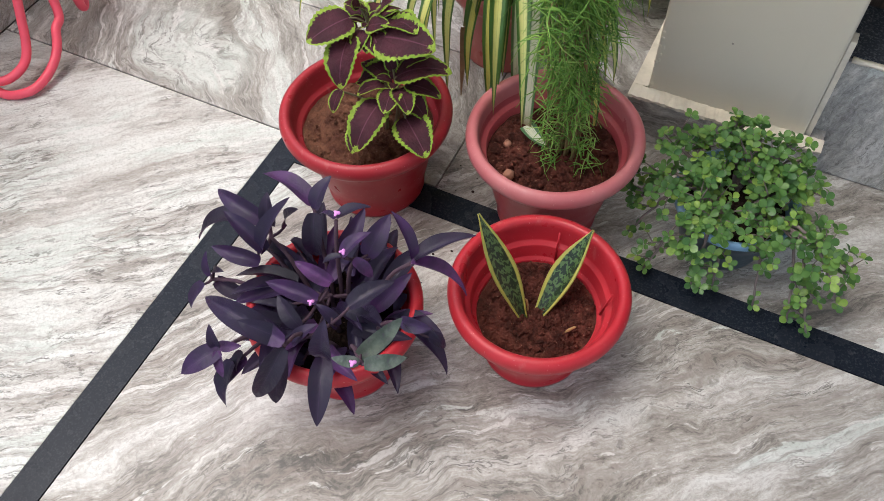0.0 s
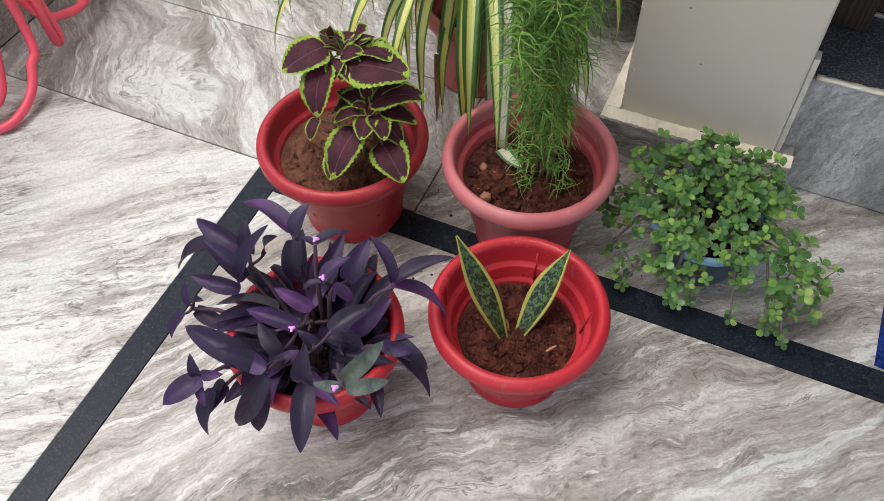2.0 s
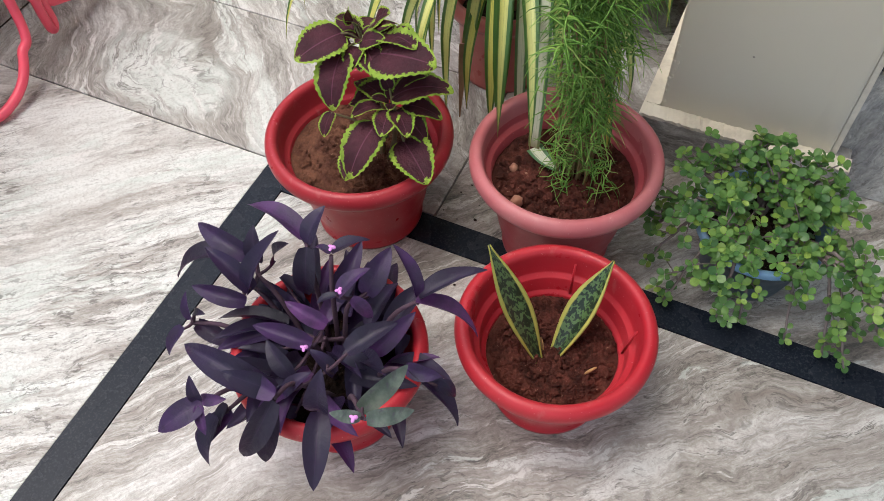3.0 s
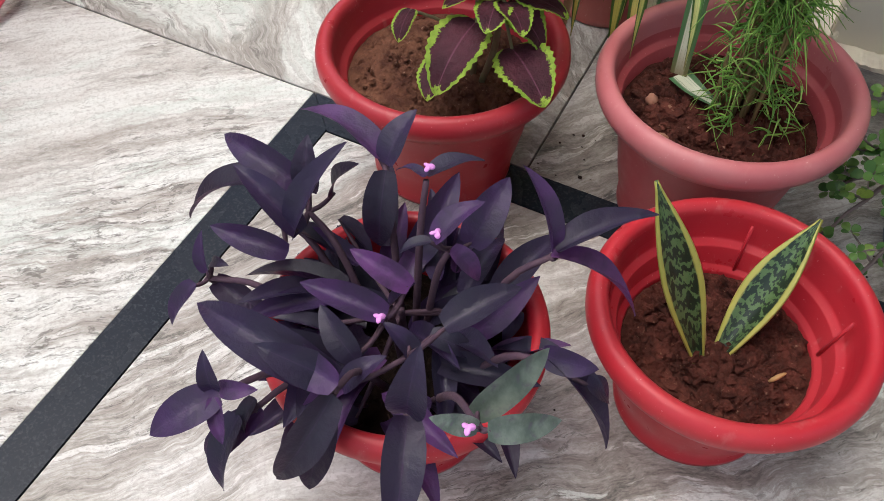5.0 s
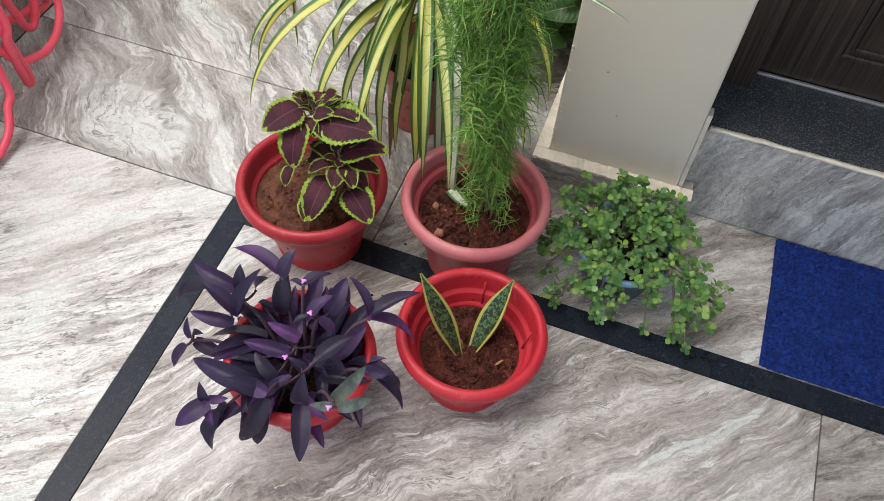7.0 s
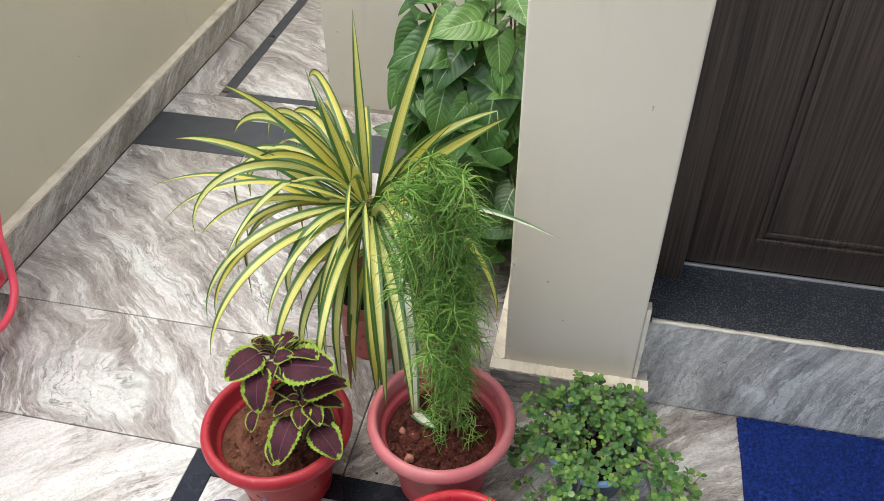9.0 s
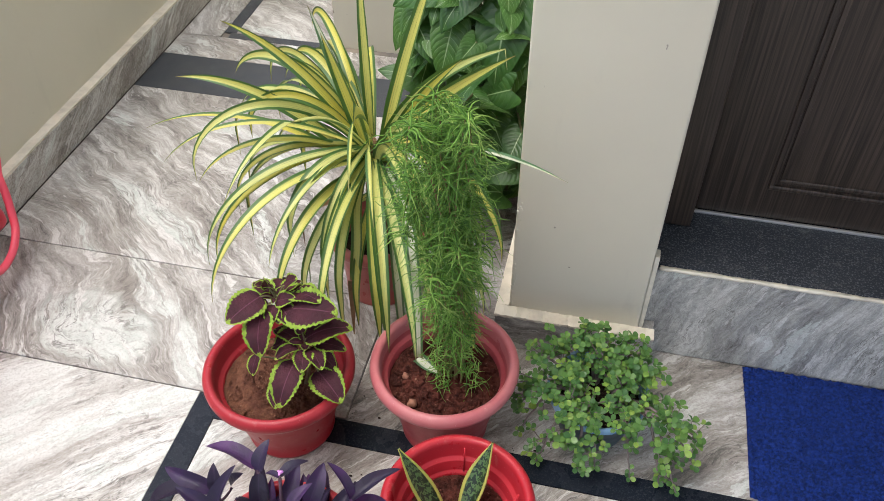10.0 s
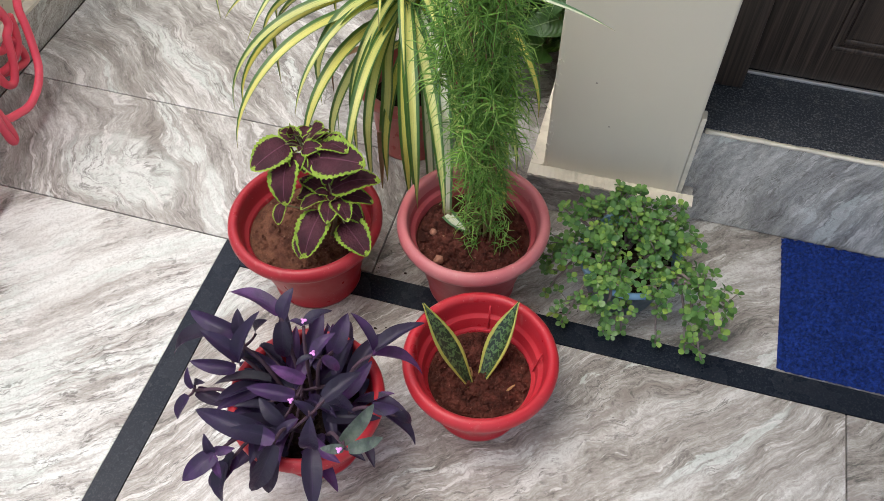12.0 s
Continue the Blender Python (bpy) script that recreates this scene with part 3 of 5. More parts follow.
def mitred_strip(corners):
    bm = bmesh.new()
    low = [bm.verts.new((x, y, -0.03)) for x, y in corners]
    top = [bm.verts.new((x, y, 0.001)) for x, y in corners]
    bm.faces.new(top)
    bm.faces.new(low[::-1])
    for k in range(4):
        bm.faces.new((low[k], low[(k + 1) % 4], top[(k + 1) % 4], top[k]))
    bmesh.ops.recalc_face_normals(bm, faces=bm.faces)
    part("granite_strip", bm, M_BLACK, floor, smooth=False)


mitred_strip([(0.0, -4.0), (0.0505, -4.0), (0.0505, -0.0530), (0.0, -0.0010)])
mitred_strip([(0.0020, -0.0020), (0.0525, -0.0545), (3.2, -0.0545), (3.2, -0.0065)])
floor_piece("marble_slab", 0.0505 + J, 1.183 - J, -1.5, -0.0545 - J, M_FRONT)
floor_piece("marble_slab", 1.183 + J, 3.2, -1.5, -0.0545 - J, M_RIGHT)
floor_piece("marble_slab", 0.0505 + J, 3.2, -4.0, -1.5 - 2 * J, M_FRONT)


# ---- structure: walls, column, step, door ----
wall_left = tagged(part("wall_west", box(WALL_X - 0.24, WALL_X - 0.030, -4.0, 6.0, -0.05, 0.80), M_WALL, None, smooth=False), "boundary wall painted beige, with small chips", "wall", kind="structure")
base_l = tagged(part("baseboard_west", box(WALL_X - 0.028, WALL_X, -4.0, 6.0, 0.0, 0.094, 0.0015), M_SKIRT, None, smooth=False), "grey veined marble skirting along the wall", "baseboard", kind="structure")


def rough_bead(x0, x1, y0, y1, z0, z1, seed, n=60):
    """A hand-laid cement bead: a bar with an uneven face."""
    rng = random.Random(seed)
    bm = bmesh.new()
    long_x = (x1 - x0) > (y1 - y0)
    rows = []
    for i in range(n + 1):
        t = i / n
        e = [rng.uniform(-0.0015, 0.0015) for _ in range(4)]
        if long_x:
            x = x0 + (x1 - x0) * t
            quad = [(x, y0 + e[0], z0), (x, y1, z0), (x, y1, z1 + e[1]), (x, y0 + e[2], z1 + e[3] * 0.6)]
        else:
            y = y0 + (y1 - y0) * t
            quad = [(x0, y, z0), (x1 + e[0], y, z0), (x1 + e[2], y, z1 + e[3] * 0.6), (x0, y, z1 + e[1])]
        rows.append([bm.verts.new(q) for q in quad])
    for a, b in zip(rows, rows[1:]):
        for k in range(4):
            bm.faces.new((a[k], a[(k + 1) % 4], b[(k + 1) % 4], b[k]))
    bm.faces.new(rows[0][::-1])
    bm.faces.new(rows[-1])
    bmesh.ops.recalc_face_normals(bm, faces=bm.faces)
    return bm


tagged(part("trim_west", rough_bead(WALL_X - 0.032, WALL_X - 0.001, -4.0, 6.0, 0.0945, 0.101, 5, 420), M_CEMENT, None, smooth=False), "pale cement bead on top of the skirting", "trim", kind="structure")
tagged(part("wall_north", box(FAR_X, 3.2, 1.345, 1.57, -0.05, 2.6), M_WALL, None, smooth=False), "cream painted house wall at the back of the recess", "wall", kind="structure")
tagged(part("wall_far", box(FAR_X + 0.0, FAR_X + 0.2, 1.571, 6.0, -0.05, 2.6), M_WALL, None, smooth=False), "cream painted house wall along the side passage", "wall", kind="structure")
tagged(part("wall_end", box(-1.0, 0.4, 6.0, 6.2, -0.05, 2.6), M_WALL, None, smooth=False), "painted wall closing the side passage", "wall", kind="structure")


def pillar():
    bm = box(COL[0], COL[1], COL[2], 1.344, 0.0, 2.6, 0.006, seg=3)
    rng = random.Random(4)
    for _ in range(26):
        z = 0.105 + 0.30 * rng.random() ** 1.4
        m = Matrix.Translation((COL[0] + rng.uniform(0.002, 0.010), COL[2] + 0.001, z)) @ Matrix.Diagonal((rng.uniform(0.0015, 0.004), 0.0022, rng.uniform(0.002, 0.006), 1))
        bmesh.ops.create_icosphere(bm, subdivisions=1, radius=1.0, matrix=m)
    return bm


column = tagged(part("wall_pillar", pillar(), M_PAINT, None), "cream painted wall pillar beside the doorway", "pillar", kind="structure")
tagged(part("baseboard_pillar", box(0.550, 0.866, 0.247, 0.2725, 0.0, 0.094, 0.0015), M_SKIRT_COL, None, smooth=False), "grey marble skirting round the pillar", "baseboard", kind="structure")
tagged(part("baseboard_pillar_side", box(0.550, 0.5735, 0.274, 1.34, 0.0, 0.094, 0.0015), M_SKIRT_COL, None, smooth=False), "grey marble skirting on the pillar's side", "baseboard", kind="structure")
tagged(part("trim_pillar", rough_bead(0.549, 0.867, 0.2460, 0.2738, 0.0945, 0.100, 8, 60), M_CEMENT, None, smooth=False), "pale cement bead on the pillar's skirting", "trim", kind="structure")
tagged(part("trim_pillar_side", rough_bead(0.549, 0.5745, 0.2745, 1.34, 0.0945, 0.100, 9, 80), M_CEMENT, None, smooth=False), "pale cement bead on the pillar's skirting", "trim", kind="structure")
tagged(part("baseboard_pillar_return", box(0.8365, 0.866, 0.2730, 0.3022, 0.0, 0.094, 0.0015), M_SKIRT_COL, None, smooth=False), "grey marble skirting at the pillar's corner", "baseboard", kind="structure")
tagged(part("trim_pillar_corner", box(0.8355, 0.8445, 0.280, 0.3025, 0.095, 0.290, 0.0015), M_CEMENT, None, smooth=False), "cement fillet in the corner of pillar and step", "trim", kind="structure")

step = tagged(part("step", box(0.8365, 2.6, STEP_Y + 0.012, 0.62, 0.0, STEP_Z - 0.018), M_CEMENT, None, smooth=False), "door step with marble riser and granite tread", "step", kind="structure")
riser = part("riser", box(0.8365, 2.6, STEP_Y, STEP_Y + 0.0115, 0.003, STEP_Z - 0.006, 0.001), M_STEP, step, "grey veined marble riser", smooth=False)
part("edging", rough_bead(0.8515, 2.6, STEP_Y - 0.001, STEP_Y + 0.008, STEP_Z - 0.0055, STEP_Z - 0.001, 12, 120), M_CEMENT, step, "thin cement line")
part("tread", box(0.8365, 2.6, STEP_Y + 0.0085, 0.60, STEP_Z - 0.0175, STEP_Z, 0.0015), M_STEP_TOP, step, "speckled dark granite tread", smooth=False)

tagged(part("wall_lintel", box(0.8355, 3.2, 0.45, 0.75, 2.25, 2.6), M_PAINT, None, smooth=False), "painted wall over the door", "wall", kind="structure")
tagged(part("wall_door_east", box(2.0, 3.2, 0.30, 0.75, 0.0, 2.249), M_PAINT, None, smooth=False), "painted wall beyond the door", "wall", kind="structure")


# Out of view: added to cut sky light from above on the right side.
tagged(part("ceiling", box(0.55, 3.2, -2.3, 0.75, 2.601, 2.75), M_PAINT, None, smooth=False), "unseen porch ceiling added to block overhead light", "ceiling", kind="structure")


def door():
    d = tagged(new("door_1"), "closed dark brown wooden door with moulded panels", "door", kind="structure")
    d.location = (0.92, DOOR_Y, STEP_Z)
    part("door_frame", box(0.8355, 0.905, 0.43, 0.56, STEP_Z + 0.0005, 2.25, 0.004), M_DOOR, d, "dark wooden door frame")
    part("door_frame", box(1.90, 2.0, 0.43, 0.56, STEP_Z + 0.0005, 2.25, 0.004), M_DOOR, d, "dark wooden door frame")
    panel = part("leaf", box(0.907, 1.898, DOOR_Y, DOOR_Y + 0.04, STEP_Z + 0.006, 2.24, 0.003), M_DOOR, d, "dark grained door leaf")
    for z0, z1 in ((0.325, 1.05), (1.16, 2.10)):
        for x0, x1 in ((1.035, 1.37), (1.45, 1.79)):
            bm = bmesh.new()
            for o, h in ((0.0, 0.007), (0.016, 0.004)):
                a, b, c, e = x0 + o, x1 - o, z0 + o, z1 - o
                w = 0.010
                box(a, b, DOOR_Y - h, DOOR_Y + 0.002, c, c + w, 0.002, bm)
                box(a, b, DOOR_Y - h, DOOR_Y + 0.002, e - w, e, 0.002, bm)
                box(a, a + w, DOOR_Y - h, DOOR_Y + 0.002, c + w, e - w, 0.002, bm)
                box(b - w, b, DOOR_Y - h, DOOR_Y + 0.002, c + w, e - w, 0.002, bm)
            part("moulding", bm, M_DOOR, panel)
    part("threshold_strip", box(0.907, 1.898, DOOR_Y - 0.008, DOOR_Y - 0.001, STEP_Z + 0.0005, STEP_Z + 0.006, 0.001), M_METAL, d, "pale threshold strip")


door()


# ---- pots ----
def pot_profile(R, zr, rb):
    """Outer wall from the foot to the rolled rim, then down the inside."""
    return [(0, 0.006), (rb - 0.012, 0.006), (rb - 0.010, 0.0), (rb - 0.001, 0.0), (rb + 0.001, 0.002), (rb + 0.001, 0.009), (rb - 0.001, 0.012),
            (rb + 0.30 * (R - 0.024 - rb), 0.30 * zr), (rb + 0.62 * (R - 0.024 - rb), 0.60 * zr), (R - 0.022, zr - 0.022), (R - 0.020, zr - 0.0185),
            (R - 0.0085, zr - 0.0200), (R - 0.0070, zr - 0.0185), (R - 0.0070, zr - 0.0165), (R - 0.0052, zr - 0.0158), (R - 0.0048, zr - 0.0132), (R - 0.0030, zr - 0.0125), (R - 0.0005, zr - 0.006), (R, zr + 0.001), (R - 0.0015, zr + 0.0075),
            (R - 0.0055, zr + 0.0125), (R - 0.0105, zr + 0.0145), (R - 0.0150, zr + 0.0130), (R - 0.0180, zr + 0.009), (R - 0.0192, zr + 0.002),
            (R - 0.0205, zr - 0.010), (R - 0.0212, zr - 0.0125),
            (R - 0.0230, zr - 0.022), (R - 0.0242, zr - 0.0250), (R - 0.0300, zr - 0.0268), (R - 0.0312, zr - 0.0285), (R - 0.0330, zr - 0.050), (R - 0.0340, zr - 0.0520), (R - 0.0385, zr - 0.0535), (R - 0.0395, zr - 0.0555),
            (R - 0.0405, zr - 0.062), (rb - 0.004, 0.014), (0, 0.012)]


def soil_bed(cx, cy, r, z, mound, seed, lumps=0.010):
    """A disc of earth, heaped and lumpy."""
    bm = bmesh.new()
    rings, n = 46, 150
    rows = []
    for i in range(rings + 1):
        rr = r * i / rings
        row = []
        for k in range(n if i else 1):
            a = 2 * math.pi * k / n
            x, y = cx + rr * math.cos(a), cy + rr * math.sin(a)
            q = Vector((x * 40 + seed, y * 40, seed))
            q2 = Vector((x * 120 + seed, y * 120, seed))
            edge = 1 - (rr / r) ** 4
            q3 = Vector((x * 300 + seed, y * 300, seed))
            h = mound * (1 - (rr / r) ** 2) + lumps * (noise.noise(q) * 0.8 + abs(noise.noise(q2)) * 0.8 + noise.noise(q3) * 0.35) * (0.35 + 0.65 * edge)
            row.append(bm.verts.new((x, y, z + h)))
        rows.append(row)
    for k in range(n):
        bm.faces.new((rows[0][0], rows[1][k], rows[1][(k + 1) % n]))
    for a, b in zip(rows[1:], rows[2:]):
        for k in range(n):
            bm.faces.new((a[k], b[k], b[(k + 1) % n], a[(k + 1) % n]))
    return bm


def crumbs(cx, cy, r, z, mound, count, size, seed):
    """Clods of earth on the bed."""
    rng = random.Random(seed)
    ball = bmesh.new()
    bmesh.ops.create_icosphere(ball, subdivisions=1, radius=1.0)
    ball.verts.index_update()
    unit = [v.co.copy() for v in ball.verts]
    tris = [[v.index for v in f.verts] for f in ball.faces]
    ball.free()
    bm = bmesh.new()
    for _ in range(count):
        a, q = rng.uniform(0, 6.283), r * math.sqrt(rng.random())
        s = size * (0.16 + 0.84 * rng.random() ** 3.2)
        at = Vector((cx + q * math.cos(a), cy + q * math.sin(a), z + mound * (1 - (q / r) ** 2) + 0.003 + s * 0.2))
        vs = [bm.verts.new(at + Vector((u.x + rng.uniform(-0.4, 0.4), u.y + rng.uniform(-0.4, 0.4), u.z * 0.8 + rng.uniform(-0.4, 0.4))) * s) for u in unit]
        for f in tris:
            bm.faces.new([vs[k] for k in f])
    return bm


def potted(name, label, cx, cy, R, zr, rb, plastic_m, soil_z, mound, soil_m, seed, pot_label, group="potted plants", clods=120, clod=0.005, body_m=None, rim_label=""):
    t = thing(name, cx, cy, 0, label, "potted plant", group)
    t.location.z = 0.001
    prof = [(r, z + 0.0012) for r, z in pot_profile(R, zr, rb)]
    body = lathe(prof[:11], cx, cy, 96, 0.004)
    inner = bpy.data.meshes.new("pot_inside")
    lining = lathe(prof[26:], cx, cy, 96, 0.004)
    lining.to_mesh(inner)
    lining.free()
    body.from_mesh(inner)
    bpy.data.meshes.remove(inner)
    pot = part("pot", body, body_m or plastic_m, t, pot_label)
    part("rim", lathe(prof[10:27], cx, cy, 96, 0.004), plastic_m, pot, rim_label)
    depth = zr - soil_z
    r_in = R - 0.0318 if depth < 0.050 else R - 0.0392
    soil = part("soil", soil_bed(cx, cy, r_in + 0.001, soil_z, mound, seed), soil_m, t)
    tagged(part("soil_grit", crumbs(cx, cy, r_in - 0.008, soil_z, mound, clods, clod, seed), soil_m, soil, smooth=False), kind="stuff")
    return t


def rib(t, cx, cy, R, zr, angle, m):
    """The moulded seam on the inside of a pot."""
    a = radians(angle)
    bm = bmesh.new()
    tube(bm, [Vector((cx + (R - 0.0255 - 0.010 * k) * math.cos(a), cy + (R - 0.0255 - 0.010 * k) * math.sin(a), zr + 0.004 - 0.055 * k)) for k in (0, 0.5, 1)], 0.0016, 6)
    part("seam", bm, m, t)


# ---- purple trailing plant ----
def purple_plant():
    cx, cy = 0.330, -0.343
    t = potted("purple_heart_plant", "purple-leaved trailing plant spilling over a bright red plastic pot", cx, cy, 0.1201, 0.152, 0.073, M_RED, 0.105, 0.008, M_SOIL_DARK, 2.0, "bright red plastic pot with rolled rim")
    rng = random.Random(11)
    kinds = [leaf_mesh("leaf", M_PURPLE, w, lance, b, f, 12, 6, wave=0.03) for w, b, f in ((0.28, 0.08, 0.80), (0.31, 0.14, 0.60), (0.25, 0.07, 1.10), (0.34, 0.11, 0.48))]
    greens = leaf_mesh("leaf", M_PURPLE_GREEN, 0.29, lance, 0.05, 0.30, 12, 6, wave=0.03)
    shoots = PURPLE_SHOOTS()
    for i, shoot in enumerate(shoots):
        x, y, z = (sum(l[k] for l in shoot) / len(shoot) for k in range(3))
        tip = Vector((x, y, z - 0.004))
        root = Vector((cx + (x - cx) * 0.35, cy + (y - cy) * 0.35, 0.108))
        mid = root.lerp(tip, 0.55) + Vector((0, 0, 0.030))
        bm = bmesh.new()
        tube(bm, curve_pts([root, mid, tip], 9), [0.0036 - 0.0012 * k / 8 for k in range(9)], 7)
        for l in shoot:
            a = Vector(l[:3])
            if (a - tip).length > 0.005:
                tube(bm, curve_pts([tip, tip.lerp(a, 0.5) + Vector((0, 0, -0.003)), a + (Vector(l[3:]) - a) * 0.05], 6), [0.0024, 0.0023, 0.0022, 0.0021, 0.0019, 0.0014], 6)
        stem = part("stem", bm, M_STEM_PURPLE, t)
        for l in shoot:
            a, b = Vector(l[:3]), Vector(l[3:])
            out = Vector(((a.x + b.x) / 2 - cx, (a.y + b.y) / 2 - cy, 0.10)).normalized()
            up = (Vector((0.12, -0.22, 1)) + 0.5 * out).normalized()
            green = i == 8
            piece("leaf", greens if green else rng.choice(kinds), stem, leaf_pose(a, b, rng.uniform(-0.55, 0.55), rng.uniform(1.0, 1.2) * min(1.3, max(0.85, 0.08 / (b - a).length)), up))
    for _ in range(72):
        a = rng.uniform(0, 6.283)
        q = 0.078 * math.sqrt(rng.random())
        p = Vector((cx + q * math.cos(a), cy + q * math.sin(a), rng.uniform(0.12, 0.185)))
        a += rng.uniform(-0.9, 0.9)
        L = rng.uniform(0.058, 0.090)
        e = rng.uniform(-0.35, 0.60)
        piece("leaf", rng.choice(kinds), t, leaf_pose(p, p + L * Vector((math.cos(a) * math.cos(e), math.sin(a) * math.cos(e), math.sin(e))), rng.uniform(-0.6, 0.6)))
    for f in PURPLE_FLOWERS:
        bm = bmesh.new()
        for k in range(3):
            a = 2.1 * k + f[0] * 40
            m = Matrix.Translation((f[0] + 0.0021 * math.cos(a), f[1] + 0.0021 * math.sin(a), f[2])) @ Euler((0.5, 0.3, a)).to_matrix().to_4x4() @ Matrix.Diagonal((0.0031, 0.0024, 0.0014, 1))
            bmesh.ops.create_icosphere(bm, subdivisions=2, radius=1.0, matrix=m)
        part("flower", bm, M_FLOWER, t, "small pink flower")


PURPLE_FLOWERS = [(0.327, -0.292, 0.298), (0.349, -0.323, 0.268), (0.336, -0.388, 0.236), (0.437, -0.451, 0.272)]


def PURPLE_SHOOTS():
    s = []
    s.append([(0.279, -0.278, 0.270, 0.190, -0.261, 0.270), (0.284, -0.282, 0.270, 0.292, -0.245, 0.300), (0.287, -0.287, 0.270, 0.289, -0.309, 0.200)])
    s.append([(0.222, -0.310, 0.240, 0.137, -0.297, 0.250), (0.231, -0.344, 0.220, 0.256, -0.291, 0.290), (0.234, -0.340, 0.220, 0.171, -0.329, 0.260), (0.229, -0.313, 0.240, 0.219, -0.290, 0.280), (0.242, -0.299, 0.230, 0.265, -0.291, 0.270)])
    s.append([(0.220, -0.343, 0.190, 0.151, -0.355, 0.200), (0.181, -0.301, 0.220, 0.102, -0.334, 0.160)])
    s.append([(0.173, -0.391, 0.190, 0.162, -0.373, 0.220), (0.169, -0.381, 0.190, 0.190, -0.382, 0.200), (0.171, -0.404, 0.190, 0.154, -0.430, 0.150), (0.170, -0.385, 0.170, 0.226, -0.384, 0.150)])
    s.append([(0.337, -0.449, 0.240, 0.214, -0.439, 0.240), (0.343, -0.454, 0.250, 0.275, -0.440, 0.240), (0.340, -0.457, 0.240, 0.310, -0.503, 0.160), (0.327, -0.452, 0.210, 0.329, -0.494, 0.140), (0.336, -0.447, 0.240, 0.285, -0.461, 0.270)])
    s.append([(0.257, -0.482, 0.210, 0.222, -0.525, 0.190), (0.252, -0.482, 0.210, 0.241, -0.469, 0.240), (0.255, -0.486, 0.210, 0.273, -0.507, 0.190), (0.254, -0.478, 0.210, 0.284, -0.470, 0.220)])
    s.append([(0.268, -0.463, 0.180, 0.266, -0.485, 0.150), (0.261, -0.477, 0.170, 0.261, -0.518, 0.110), (0.274, -0.465, 0.170, 0.236, -0.503, 0.100)])
    s.append([(0.392, -0.449, 0.245, 0.393, -0.429, 0.305), (0.393, -0.450, 0.245, 0.418, -0.517, 0.210)])
    s.append([(0.441, -0.445, 0.265, 0.413, -0.457, 0.275), (0.447, -0.444, 0.265, 0.485, -0.412, 0.255), (0.433, -0.434, 0.255, 0.459, -0.372, 0.265)])
    s.append([(0.454, -0.370, 0.250, 0.493, -0.364, 0.250), (0.457, -0.371, 0.250, 0.516, -0.377, 0.170), (0.488, -0.367, 0.230, 0.505, -0.356, 0.200)])
    s.append([(0.427, -0.290, 0.255, 0.389, -0.265, 0.305), (0.431, -0.289, 0.255, 0.488, -0.230, 0.265), (0.429, -0.295, 0.255, 0.499, -0.282, 0.205)])
    s.append([(0.327, -0.294, 0.290, 0.358, -0.261, 0.290), (0.326, -0.296, 0.290, 0.299, -0.292, 0.280)])
    s.append([(0.348, -0.325, 0.260, 0.372, -0.289, 0.280), (0.346, -0.326, 0.260, 0.327, -0.340, 0.250), (0.359, -0.318, 0.250, 0.382, -0.316, 0.220), (0.364, -0.296, 0.230, 0.372, -0.242, 0.260), (0.356, -0.284, 0.200, 0.379, -0.267, 0.220)])
    s.append([(0.338, -0.346, 0.220, 0.287, -0.347, 0.240), (0.331, -0.371, 0.210, 0.260, -0.380, 0.220), (0.326, -0.410, 0.200, 0.285, -0.390, 0.220), (0.325, -0.356, 0.200, 0.340, -0.340, 0.220)])
    s.append([(0.380, -0.371, 0.230, 0.418, -0.320, 0.240), (0.362, -0.381, 0.180, 0.330, -0.377, 0.210), (0.362, -0.360, 0.190, 0.400, -0.352, 0.170), (0.326, -0.431, 0.190, 0.348, -0.401, 0.210)])
    s.append([(0.256, -0.385, 0.160, 0.236, -0.412, 0.170), (0.406, -0.287, 0.170, 0.382, -0.279, 0.180), (0.409, -0.290, 0.160, 0.408, -0.319, 0.150), (0.336, -0.431, 0.150, 0.298, -0.449, 0.140), (0.244, -0.300, 0.200, 0.281, -0.310, 0.180), (0.289, -0.344, 0.170, 0.276, -0.354, 0.180)])
    return s


purple_plant()


